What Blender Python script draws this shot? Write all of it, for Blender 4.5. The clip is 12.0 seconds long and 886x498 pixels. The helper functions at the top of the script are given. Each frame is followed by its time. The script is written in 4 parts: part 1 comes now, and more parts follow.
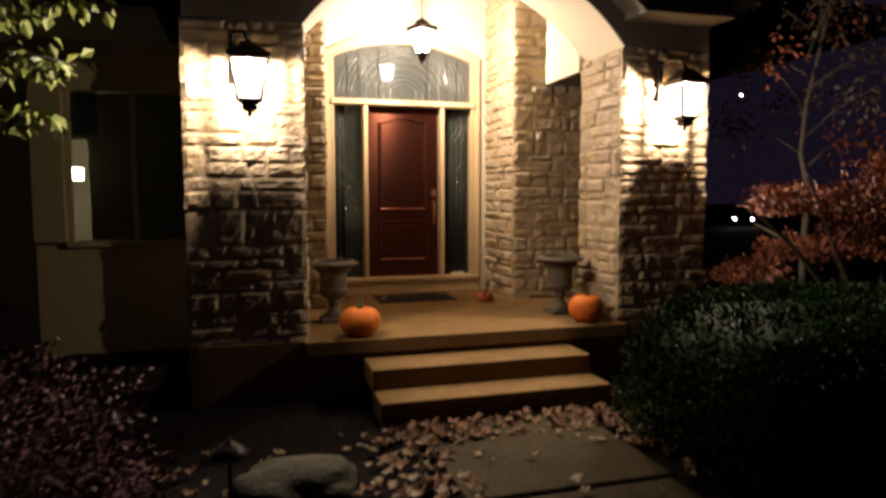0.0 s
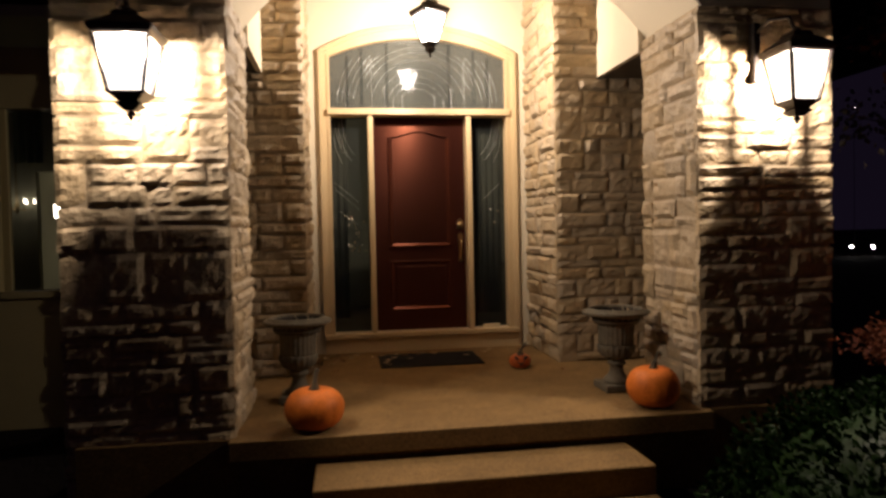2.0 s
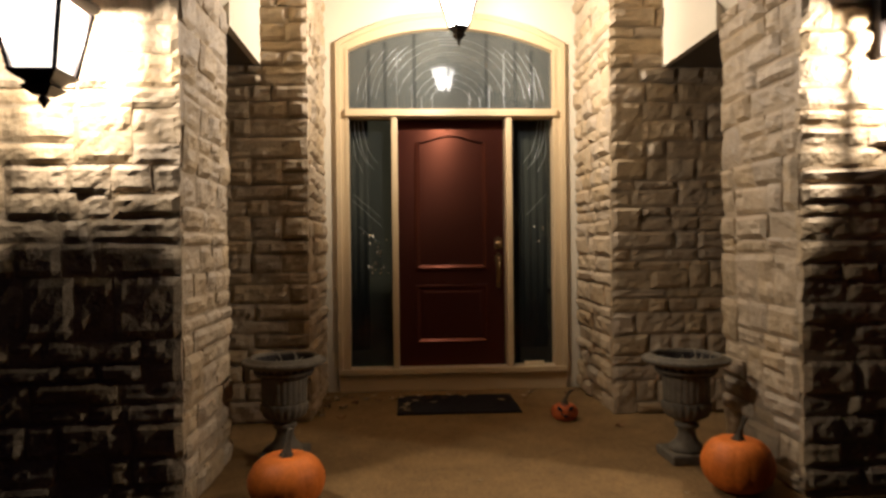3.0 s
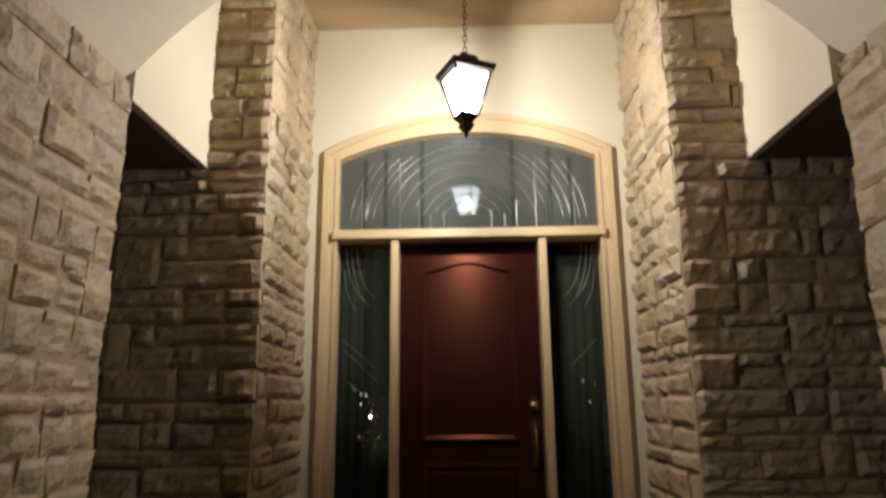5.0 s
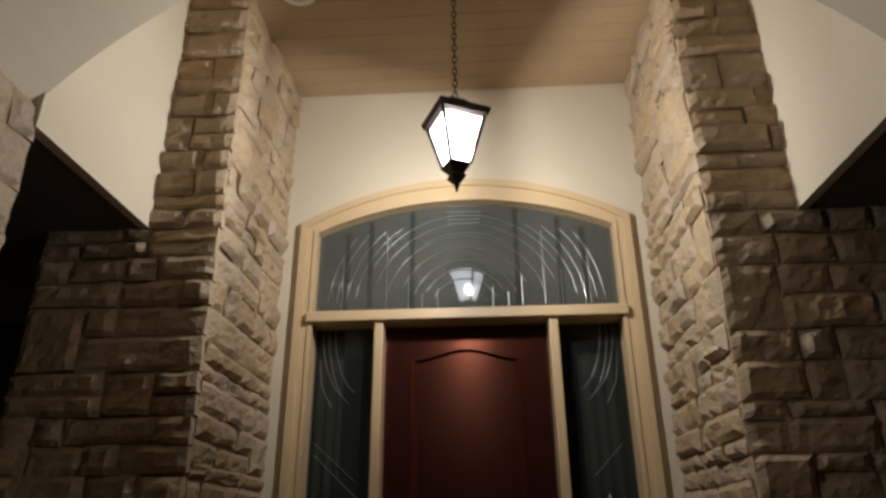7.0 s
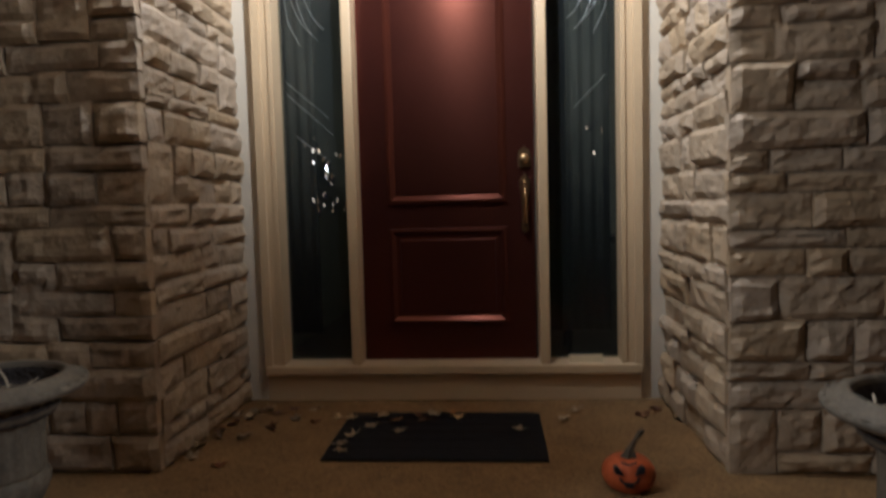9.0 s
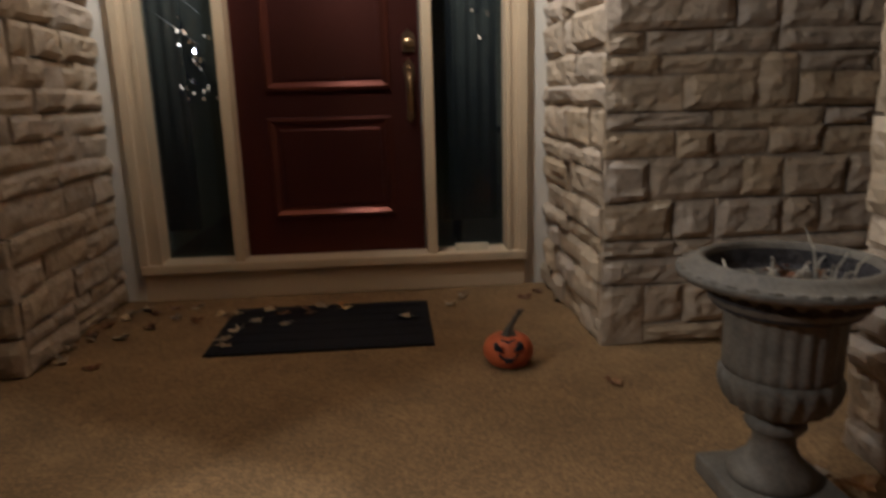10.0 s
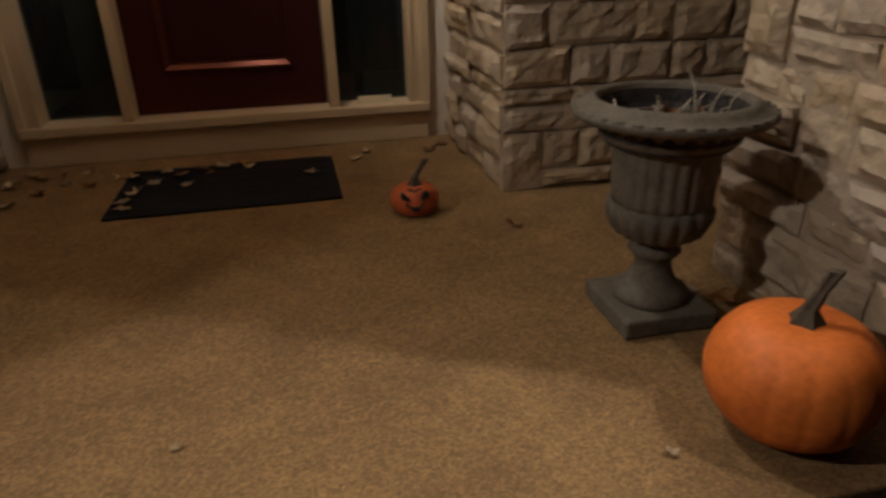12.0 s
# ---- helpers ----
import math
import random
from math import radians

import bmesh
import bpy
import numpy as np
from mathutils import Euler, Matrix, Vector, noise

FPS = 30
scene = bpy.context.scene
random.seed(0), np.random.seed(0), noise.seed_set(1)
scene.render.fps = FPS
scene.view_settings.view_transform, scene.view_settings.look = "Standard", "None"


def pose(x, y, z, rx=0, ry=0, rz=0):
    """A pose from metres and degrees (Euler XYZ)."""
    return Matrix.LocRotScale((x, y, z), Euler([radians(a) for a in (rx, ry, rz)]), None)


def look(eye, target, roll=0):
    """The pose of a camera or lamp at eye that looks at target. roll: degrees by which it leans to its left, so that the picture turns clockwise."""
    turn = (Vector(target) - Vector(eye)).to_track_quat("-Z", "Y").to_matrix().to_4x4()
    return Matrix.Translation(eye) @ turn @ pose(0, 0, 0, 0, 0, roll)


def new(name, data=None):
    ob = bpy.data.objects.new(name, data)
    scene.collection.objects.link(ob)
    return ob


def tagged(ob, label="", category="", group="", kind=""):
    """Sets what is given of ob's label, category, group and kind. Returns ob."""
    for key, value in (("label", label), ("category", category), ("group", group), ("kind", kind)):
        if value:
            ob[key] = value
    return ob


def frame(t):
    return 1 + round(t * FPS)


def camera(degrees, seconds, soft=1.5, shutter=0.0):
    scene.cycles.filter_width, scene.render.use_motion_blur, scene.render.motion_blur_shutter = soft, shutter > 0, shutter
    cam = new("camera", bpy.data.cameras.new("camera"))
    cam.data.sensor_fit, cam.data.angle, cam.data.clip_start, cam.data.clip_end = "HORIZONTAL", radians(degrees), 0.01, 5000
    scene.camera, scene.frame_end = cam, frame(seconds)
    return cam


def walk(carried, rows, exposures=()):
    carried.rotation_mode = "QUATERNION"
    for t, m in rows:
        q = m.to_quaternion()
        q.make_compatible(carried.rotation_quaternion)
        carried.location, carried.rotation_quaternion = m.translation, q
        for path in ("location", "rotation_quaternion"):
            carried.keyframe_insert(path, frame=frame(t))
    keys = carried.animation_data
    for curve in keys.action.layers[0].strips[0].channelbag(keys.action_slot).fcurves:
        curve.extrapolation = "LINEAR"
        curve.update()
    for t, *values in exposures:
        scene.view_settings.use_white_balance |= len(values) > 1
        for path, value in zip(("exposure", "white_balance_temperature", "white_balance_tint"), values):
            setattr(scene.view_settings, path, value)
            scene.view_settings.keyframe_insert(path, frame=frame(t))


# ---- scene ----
cam = camera(67.4, 12.0, soft=2.8, shutter=0.5)
PATH = [
    (0, (-1.849, -8.171, 1.197), (-1.296, -6.256, 1.04), -0.1),
    (0.5, (-1.539, -7.852, 1.22), (-1.023, -5.92, 1.17), 0.6),
    (1, (-1.284, -7.485, 1.208), (-0.792, -5.547, 1.141), -1.6),
    (1.5, (-1.023, -7.045, 1.178), (-0.645, -5.082, 1.126), -1.6),
    (2, (-0.764, -6.575, 1.184), (-0.469, -4.598, 1.127), -1.2),
    (2.5, (-0.515, -6.154, 1.176), (-0.252, -4.172, 1.137), -0.4),
    (2.7, (-0.461, -5.956, 1.194), (-0.281, -3.964, 1.169), -1.1),
    (4.5, (-0.077, -4.547, 1.23), (-0.109, -2.563, 1.473), 0.9),
    (5, (-0.02, -4.306, 1.255), (-0.085, -2.359, 1.708), -0.5),
    (5.5, (-0.011, -4.087, 1.253), (-0.075, -2.196, 1.903), -1.1),
    (6, (0.099, -3.882, 1.23), (-0.053, -2.04, 1.994), -0.3),
    (6.5, (0.09, -3.741, 1.212), (-0.053, -1.915, 2.016), 0.4),
    (7, (0.087, -3.618, 1.219), (-0.018, -1.782, 2.006), -0.5),
    (7.5, (0.123, -3.519, 1.237), (-0.019, -1.577, 1.695), -0.8),
    (7.7, (0.146, -3.496, 1.223), (-0.001, -1.538, 1.601), 0.2),
    (9.3, (0.267, -3.401, 0.989), (0.121, -1.421, 0.742), -2.1),
    (9.5, (0.282, -3.391, 0.979), (0.206, -1.416, 0.669), -2.0),
    (10, (0.305, -3.373, 0.962), (0.444, -1.427, 0.521), -1.6),
    (10.5, (0.316, -3.38, 0.945), (0.629, -1.495, 0.355), -1.7),
    (11, (0.332, -3.396, 0.945), (0.778, -1.57, 0.261), -1.3),
    (11.5, (0.33, -3.435, 0.944), (0.828, -1.667, 0.152), -1.4),
    (12, (0.296, -3.428, 0.942), (0.681, -1.657, 0.100), -1.3),
]
EXPOSURES = [(0.0, 2.0, 6200, 20), (1.0, 1.75, 6200, 20), (2.7, 1.27, 5750, 16), (4.5, 0.95, 5200, 9), (5.5, 0.26, 5050, 11), (6.0, 0.06, 5100, 11), (7.0, -0.14, 5050, 12), (7.7, 0.0, 4850, 13), (9.5, 1.65, 4400, 13), (10.5, 1.57, 4700, 14), (12.0, 1.36, 5050, 15)]
walk(cam, [(t, look(eye, target, roll)) for t, eye, target, roll in PATH], EXPOSURES)

# ---- world and light ----
world = bpy.data.worlds.new("night_sky")
scene.world = world
world.use_nodes = True
world.node_tree.nodes["Background"].inputs["Color"].default_value = (0.40, 0.26, 0.52, 1)
world.node_tree.nodes["Background"].inputs["Strength"].default_value = 0.0046

WARM = (1.0, 0.83, 0.60)
LANTERN_WATTS, PENDANT_WATTS = 56.0, 72.0
LANTERNS = [(-1.84, -2.905), (1.998, -2.855)]
PENDANT = (0.0, -0.955)


def lamp(name, x, y, z, watts, colour=WARM, radius=0.03):
    data = bpy.data.lights.new(name, "POINT")
    data.energy, data.color, data.shadow_soft_size = watts, colour, radius
    ob = new(name, data)
    ob.location = (x, y, z)
    return ob


for (lx, ly), lz, size in zip(LANTERNS, (2.16, 2.13), (0.03, 0.02)):
    lamp("lantern_bulb", lx, ly, lz, LANTERN_WATTS, WARM, size)
lamp("pendant_bulb", PENDANT[0] + 0.018, PENDANT[1], 2.872, PENDANT_WATTS, WARM, 0.026)


# ---- materials ----
def material(name, colour, rough=0.6, metal=0.0, vary=0.25, scale=6.0, bump=0.2, fine=60.0, tint=None, emit=0.0, per_object=0.0, depth=0.01, coat=0.0):
    m = bpy.data.materials.new(name)
    m.use_nodes = True
    t = m.node_tree
    n, link = t.nodes, t.links.new
    b = n["Principled BSDF"]
    b.inputs["Roughness"].default_value, b.inputs["Metallic"].default_value = rough, metal
    b.inputs["Coat Weight"].default_value = coat
    co = n.new("ShaderNodeTexCoord")
    big, small = n.new("ShaderNodeTexNoise"), n.new("ShaderNodeTexNoise")
    big.inputs["Scale"].default_value, big.inputs["Detail"].default_value = scale, 4
    small.inputs["Scale"].default_value, small.inputs["Detail"].default_value = fine, 6
    link(co.outputs["Object"], big.inputs["Vector"])
    link(co.outputs["Object"], small.inputs["Vector"])
    mixed = n.new("ShaderNodeMix")
    mixed.data_type = "RGBA"
    other = tint or tuple(c * (1 - vary) for c in colour)
    mixed.inputs[6].default_value, mixed.inputs[7].default_value = (*colour, 1), (*other, 1)
    add = n.new("ShaderNodeMath")
    add.operation = "ADD"
    ramp = n.new("ShaderNodeMapRange")
    ramp.inputs[1].default_value, ramp.inputs[2].default_value = 0.75, 1.3
    link(big.outputs[0], add.inputs[0])
    link(small.outputs[0], add.inputs[1])
    link(add.outputs[0], ramp.inputs[0])
    link(ramp.outputs[0], mixed.inputs[0])
    out = mixed.outputs[2]
    if per_object:
        info = n.new("ShaderNodeObjectInfo")
        hue = n.new("ShaderNodeHueSaturation")
        val = n.new("ShaderNodeMapRange")
        val.inputs[3].default_value, val.inputs[4].default_value = 1 - per_object, 1 + per_object
        link(info.outputs["Random"], val.inputs[0])
        link(val.outputs[0], hue.inputs["Value"])
        sat = n.new("ShaderNodeMapRange")
        mult = n.new("ShaderNodeMath")
        mult.operation = "MULTIPLY"
        mult.inputs[1].default_value = 7.31
        frac = n.new("ShaderNodeMath")
        frac.operation = "FRACT"
        link(info.outputs["Random"], mult.inputs[0])
        link(mult.outputs[0], frac.inputs[0])
        link(frac.outputs[0], sat.inputs[0])
        sat.inputs[3].default_value, sat.inputs[4].default_value = 0.88, 1.1
        link(sat.outputs[0], hue.inputs["Saturation"])
        link(out, hue.inputs["Color"])
        out = hue.outputs[0]
    link(out, b.inputs["Base Color"])
    if bump:
        bp = n.new("ShaderNodeBump")
        bp.inputs["Strength"].default_value, bp.inputs["Distance"].default_value = bump, depth
        link(add.outputs[0], bp.inputs["Height"])
        link(bp.outputs[0], b.inputs["Normal"])
    if emit:
        b.inputs["Emission Color"].default_value, b.inputs["Emission Strength"].default_value = (*colour, 1), emit
    return m


STONE = material("limestone", (0.37, 0.275, 0.160), 0.62, vary=0.24, scale=9, bump=0.7, fine=45, per_object=0.09, depth=0.012)
MORTAR = material("mortar", (0.33, 0.25, 0.155), 0.95, vary=0.2, scale=12, bump=0.5, fine=90)
STUCCO = material("cream_stucco", (0.58, 0.505, 0.368), 0.8, vary=0.06, scale=3, bump=0.12, fine=160, depth=0.004)
FACADE = material("brown_stucco", (0.20, 0.17, 0.13), 0.9, vary=0.25, scale=3, bump=0.3, fine=120, depth=0.005)
TRIM = material("cream_trim_paint", (0.52, 0.385, 0.21), 0.45, vary=0.08, scale=5, bump=0.05, fine=80, depth=0.003)
CONCRETE = material("exposed_aggregate_concrete", (0.206, 0.121, 0.041), 0.85, vary=0.3, scale=4, bump=0.5, fine=110, depth=0.005)
DOOR = material("stained_mahogany", (0.018, 0.0055, 0.0045), 0.29, vary=0.35, scale=4, bump=0.015, fine=40, depth=0.003)
PLANK = material("tan_painted_boards", (0.36, 0.25, 0.13), 0.5, vary=0.2, scale=3, bump=0.1, fine=50, depth=0.003)
IRON = material("dark_bronze_metal", (0.022, 0.016, 0.014), 0.45, metal=0.6, vary=0.3, scale=30, bump=0.15, fine=150, depth=0.002)
BRASS = material("aged_brass", (0.55, 0.38, 0.18), 0.3, metal=1.0, vary=0.3, scale=30, bump=0.05)
PUMPKIN_RED = material("small_pumpkin_skin", (0.44, 0.095, 0.018), 0.5, vary=0.3, scale=14, bump=0.15, fine=60, depth=0.003)
PUMPKIN = material("pumpkin_skin", (0.66, 0.165, 0.014), 0.58, vary=0.3, scale=7, bump=0.15, fine=60, depth=0.003)
STEM = material("pumpkin_stem", (0.075, 0.055, 0.028), 0.9, vary=0.5, scale=30, bump=0.6, fine=120, depth=0.004)
INK = material("black_marker", (0.012, 0.01, 0.012), 0.6, vary=0.2, bump=0)
URN = material("weathered_grey_green_urn", (0.128, 0.104, 0.068), 0.75, vary=0.4, scale=14, bump=0.4, fine=90, depth=0.004)
SOIL = material("potting_soil", (0.03, 0.022, 0.016), 0.95, vary=0.5, scale=20, bump=1.0, fine=80)
STALK = material("dry_stalk", (0.36, 0.30, 0.20), 0.8, vary=0.35, scale=30, bump=0.2)
RUBBER = material("black_rubber", (0.006, 0.006, 0.008), 0.7, vary=0.4, scale=20, bump=0.5, fine=120, depth=0.004)
MULCH = material("dark_mulch_ground", (0.011, 0.007, 0.006), 0.95, vary=0.6, scale=10, bump=1.0, fine=60, depth=0.03)
SLAB = material("flagstone", (0.050, 0.036, 0.012), 0.8, vary=0.4, scale=5, bump=0.5, fine=50, depth=0.006)
ROCK = material("boulder", (0.042, 0.037, 0.015), 0.9, vary=0.5, scale=5, bump=0.8, fine=30, depth=0.02)
LEAF_FALLEN = material("fallen_maple_leaf", (0.12, 0.038, 0.011), 0.6, vary=0.6, scale=12, bump=0.3, tint=(0.20, 0.10, 0.028), per_object=0.4)
LEAF_PALE = material("pale_fallen_leaf", (0.34, 0.24, 0.11), 0.55, vary=0.5, scale=12, bump=0.3, per_object=0.4)
LEAF_BOX = material("boxwood_leaf", (0.013, 0.034, 0.006), 0.5, vary=0.4, scale=8, bump=0)
LEAF_MAPLE = material("red_maple_leaf", (0.25, 0.088, 0.036), 0.55, vary=0.5, scale=5, bump=0, tint=(0.10, 0.024, 0.016))
LEAF_DULL = material("dull_autumn_leaf", (0.075, 0.052, 0.026), 0.6, vary=0.5, scale=6, bump=0)
LEAF_PURPLE = material("barberry_leaf", (0.11, 0.027, 0.042), 0.6, vary=0.5, scale=6, bump=0)
LEAF_GREEN = material("tree_leaf", (0.22, 0.24, 0.05), 0.45, vary=0.4, scale=7, bump=0, tint=(0.10, 0.14, 0.03))
BARK = material("grey_bark", (0.10, 0.08, 0.055), 0.9, vary=0.5, scale=12, bump=0.8, fine=60)
PAINT_SIDING = material("beige_siding", (0.33, 0.27, 0.125), 0.7, vary=0.12, scale=4, bump=0.1)
ROOM = material("plaster_room", (0.40, 0.38, 0.28), 0.9, vary=0.1, scale=2, bump=0.05)
WOODFLOOR = material("interior_floor", (0.10, 0.06, 0.03), 0.4, vary=0.4, scale=5, bump=0.1)
CURTAIN = material("green_curtain", (0.25, 0.33, 0.22), 0.9, vary=0.2, scale=10, bump=0.2)
SHEER = material("grey_sheer_drape", (0.095, 0.088, 0.06), 0.9, vary=0.45, scale=5, bump=0.2)
SHINGLE = material("dark_roof_shingle", (0.035, 0.032, 0.03), 0.9, vary=0.4, scale=15, bump=0.8, fine=60)
FASCIA = material("dark_fascia", (0.10, 0.085, 0.065), 0.6, vary=0.2, scale=6, bump=0.1)
PAPER = material("cream_card", (0.70, 0.60, 0.38), 0.6, vary=0.1, bump=0)
WHITE = material("white_metal_trim", (0.75, 0.70, 0.60), 0.4, vary=0.05, bump=0)
FRETTED = material("old_bulb", (0.5, 0.48, 0.42), 0.3, vary=0.05, bump=0)

for m, level in ((DOOR, 0.9), (RUBBER, 0.2), (PUMPKIN, 0.25), (PUMPKIN_RED, 0.25), (MULCH, 0.1), (SLAB, 0.2), (CONCRETE, 0.25), (URN, 0.3), (LEAF_BOX, 0.04), (LEAF_MAPLE, 0.2), (LEAF_PURPLE, 0.2), (LEAF_FALLEN, 0.25)):
    m.node_tree.nodes["Principled BSDF"].inputs["Specular IOR Level"].default_value = level

DOOR.node_tree.nodes["Principled BSDF"].inputs["Specular Tint"].default_value = (1.0, 0.32, 0.17, 1)
upright = DOOR.node_tree.nodes.new("ShaderNodeCombineXYZ")
upright.inputs[2].default_value = 1.0
DOOR.node_tree.links.new(upright.outputs[0], DOOR.node_tree.nodes["Principled BSDF"].inputs["Tangent"])
DOOR.node_tree.nodes["Principled BSDF"].inputs["Anisotropic"].default_value = 0.75
DOOR.node_tree.nodes["Principled BSDF"].inputs["IOR"].default_value = 1.57


def speckled(m, scale, low, high):
    """Adds the grains of an aggregate to a material: cells that lighten and darken its colour."""
    n, link = m.node_tree.nodes, m.node_tree.links.new
    b = n["Principled BSDF"]
    was = b.inputs["Base Color"].links[0].from_socket
    co, cells, span, mul = n.new("ShaderNodeTexCoord"), n.new("ShaderNodeTexVoronoi"), n.new("ShaderNodeMapRange"), n.new("ShaderNodeVectorMath")
    cells.inputs["Scale"].default_value = scale
    grey = n.new("ShaderNodeSeparateColor")
    span.inputs[3].default_value, span.inputs[4].default_value = low, high
    mul.operation = "SCALE"
    link(co.outputs["Object"], cells.inputs["Vector"])
    link(cells.outputs["Color"], grey.inputs[0])
    link(grey.outputs[0], span.inputs[0])
    link(was, mul.inputs[0])
    link(span.outputs[0], mul.inputs["Scale"])
    link(mul.outputs[0], b.inputs["Base Color"])


speckled(CONCRETE, 190.0, 0.74, 1.28)
speckled(CONCRETE, 85.0, 0.85, 1.16)
speckled(CONCRETE, 9.0, 0.94, 1.06)
speckled(SLAB, 60.0, 0.7, 1.3)


def glowing(name, colour, strength):
    m = bpy.data.materials.new(name)
    m.use_nodes = True
    b = m.node_tree.nodes["Principled BSDF"]
    b.inputs["Base Color"].default_value = (*colour, 1)
    b.inputs["Emission Color"].default_value, b.inputs["Emission Strength"].default_value = (*colour, 1), strength
    return m


LIT_GLASS = glowing("lit_lantern_glass", (1.0, 0.88, 0.68), 1.1)
LIT_PENDANT = glowing("lit_pendant_glass", (1.0, 0.90, 0.74), 16.0)
LIT_SHADE = glowing("lit_drum_shade", (1.0, 0.85, 0.58), 6.0)
FAR_LIGHT = glowing("far_street_light", (1.0, 0.92, 0.75), 30.0)


def glass(name, tint, body, clear, rough, bump, scale):
    m = bpy.data.materials.new(name)
    m.use_nodes = True
    n, link = m.node_tree.nodes, m.node_tree.links.new
    b, out = n["Principled BSDF"], n["Material Output"]
    b.inputs["Base Color"].default_value, b.inputs["Roughness"].default_value = (*body, 1), rough
    b.inputs["IOR"].default_value = 1.5
    see = n.new("ShaderNodeBsdfTransparent")
    see.inputs["Color"].default_value = (*tint, 1)
    mx = n.new("ShaderNodeMixShader")
    mx.inputs[0].default_value = clear
    co, wave, bp = n.new("ShaderNodeTexCoord"), n.new("ShaderNodeTexNoise"), n.new("ShaderNodeBump")
    wave.inputs["Scale"].default_value, bp.inputs["Strength"].default_value, bp.inputs["Distance"].default_value = scale, bump, 0.01
    link(co.outputs["Object"], wave.inputs["Vector"])
    link(wave.outputs[0], bp.inputs["Height"])
    link(bp.outputs[0], b.inputs["Normal"])
    link(b.outputs[0], mx.inputs[1])
    link(see.outputs[0], mx.inputs[2])
    link(mx.outputs[0], out.inputs["Surface"])
    return m


LEADED = glass("obscured_leaded_glass", (0.80, 0.83, 0.76), (0.080, 0.083, 0.074), 0.35, 0.05, 0.05, 4.0)
SIDE_GLASS = glass("textured_sidelight_glass", (0.80, 0.83, 0.80), (0.016, 0.018, 0.018), 0.62, 0.05, 0.30, 14.0)
STRIP_GLASS = glass("bevelled_strip_glass", (0.70, 0.73, 0.68), (0.035, 0.036, 0.034), 0.40, 0.03, 0.02, 3.0)
CLEAR = glass("window_glass", (0.95, 0.97, 0.95), (0.01, 0.012, 0.012), 0.75, 0.02, 0.02, 3.0)
CAME = material("silver_came", (0.30, 0.31, 0.29), 0.35, metal=0.35, vary=0.1, scale=20, bump=0.1)

# mirror metal for the glint facets on the sidelights
GLINT_MIRROR = material("glint_mirror", (0.8, 0.82, 0.82), 0.08, metal=1.0, vary=0.05, bump=0)
DARKWOOD = material("dark_furniture_wood", (0.03, 0.018, 0.012), 0.4, vary=0.4, scale=8, bump=0.1)


# ---- mesh helpers ----
def box(bm, x0, x1, y0, y1, z0, z1, bevel=0.0):
    r = bmesh.ops.create_cube(bm, size=1.0)
    for v in r["verts"]:
        v.co = Vector(((x0 + x1) / 2 + v.co.x * (x1 - x0), (y0 + y1) / 2 + v.co.y * (y1 - y0), (z0 + z1) / 2 + v.co.z * (z1 - z0)))
    if bevel:
        edges = list({e for v in r["verts"] for e in v.link_edges})
        bmesh.ops.bevel(bm, geom=edges, offset=bevel, segments=2, profile=0.5, affect="EDGES")


def prism(bm, outline, y0, y1, axis="y"):
    """A solid from an outline in x and z (axis y), swept from y0 to y1; axis x takes y and z."""
    def at(a, b, d):
        return (a, d, b) if axis == "y" else ((d, a, b) if axis == "x" else (a, b, d))
    front = [bm.verts.new(at(a, b, y0)) for a, b in outline]
    back = [bm.verts.new(at(a, b, y1)) for a, b in outline]
    n = len(outline)
    bm.faces.new(front)
    bm.faces.new(back[::-1])
    for i in range(n):
        bm.faces.new((front[i], back[i], back[(i + 1) % n], front[(i + 1) % n]))


def lathe(bm, profile, segs=32, x=0.0, y=0.0, z=0.0, flute=None):
    rings = []
    for r, h in profile:
        ring = []
        for k in range(segs):
            a = 2 * math.pi * k / segs
            rr = r * (flute(a, h) if flute else 1)
            ring.append(bm.verts.new((x + rr * math.cos(a), y + rr * math.sin(a), z + h)))
        rings.append(ring)
    for p, q in zip(rings, rings[1:]):
        for k in range(segs):
            bm.faces.new((p[k], p[(k + 1) % segs], q[(k + 1) % segs], q[k]))
    bm.faces.new(rings[0][::-1])
    bm.faces.new(rings[-1])


def tube(bm, points, radius, sides=6, taper=1.0):
    pts = [Vector(p) for p in points]
    rings = []
    for i, p in enumerate(pts):
        d = (pts[min(i + 1, len(pts) - 1)] - pts[max(i - 1, 0)]).normalized()
        u = d.cross(Vector((0.31, 0.22, 0.93)))
        if u.length < 1e-3:
            u = d.cross(Vector((1, 0, 0)))
        u.normalize()
        w = d.cross(u)
        r = radius * (1 + (taper - 1) * i / max(1, len(pts) - 1))
        rings.append([bm.verts.new(p + r * (math.cos(2 * math.pi * k / sides) * u + math.sin(2 * math.pi * k / sides) * w)) for k in range(sides)])
    for a, b in zip(rings, rings[1:]):
        for k in range(sides):
            bm.faces.new((a[k], a[(k + 1) % sides], b[(k + 1) % sides], b[k]))
    bm.faces.new(rings[0][::-1])
    bm.faces.new(rings[-1])


def link_mesh(name, bm, mat, smooth=False):
    bmesh.ops.recalc_face_normals(bm, faces=bm.faces)
    me = bpy.data.meshes.new(name)
    bm.to_mesh(me)
    bm.free()
    me.materials.append(mat)
    if smooth:
        me.polygons.foreach_set("use_smooth", [True] * len(me.polygons))
    return new(name, me)


def part(name, bm, mat, parent, label="", smooth=False):
    ob = link_mesh(name, bm, mat, smooth)
    ob.parent = parent
    ob.matrix_parent_inverse = parent.matrix_basis.inverted()
    if label:
        ob["label"] = label
    return ob


def thing(name, place, label, category, group="", kind=""):
    ob = new(name)
    ob.empty_display_size = 0.1
    ob.matrix_basis = Matrix.Translation(place)
    return tagged(ob, label, category, group, kind)


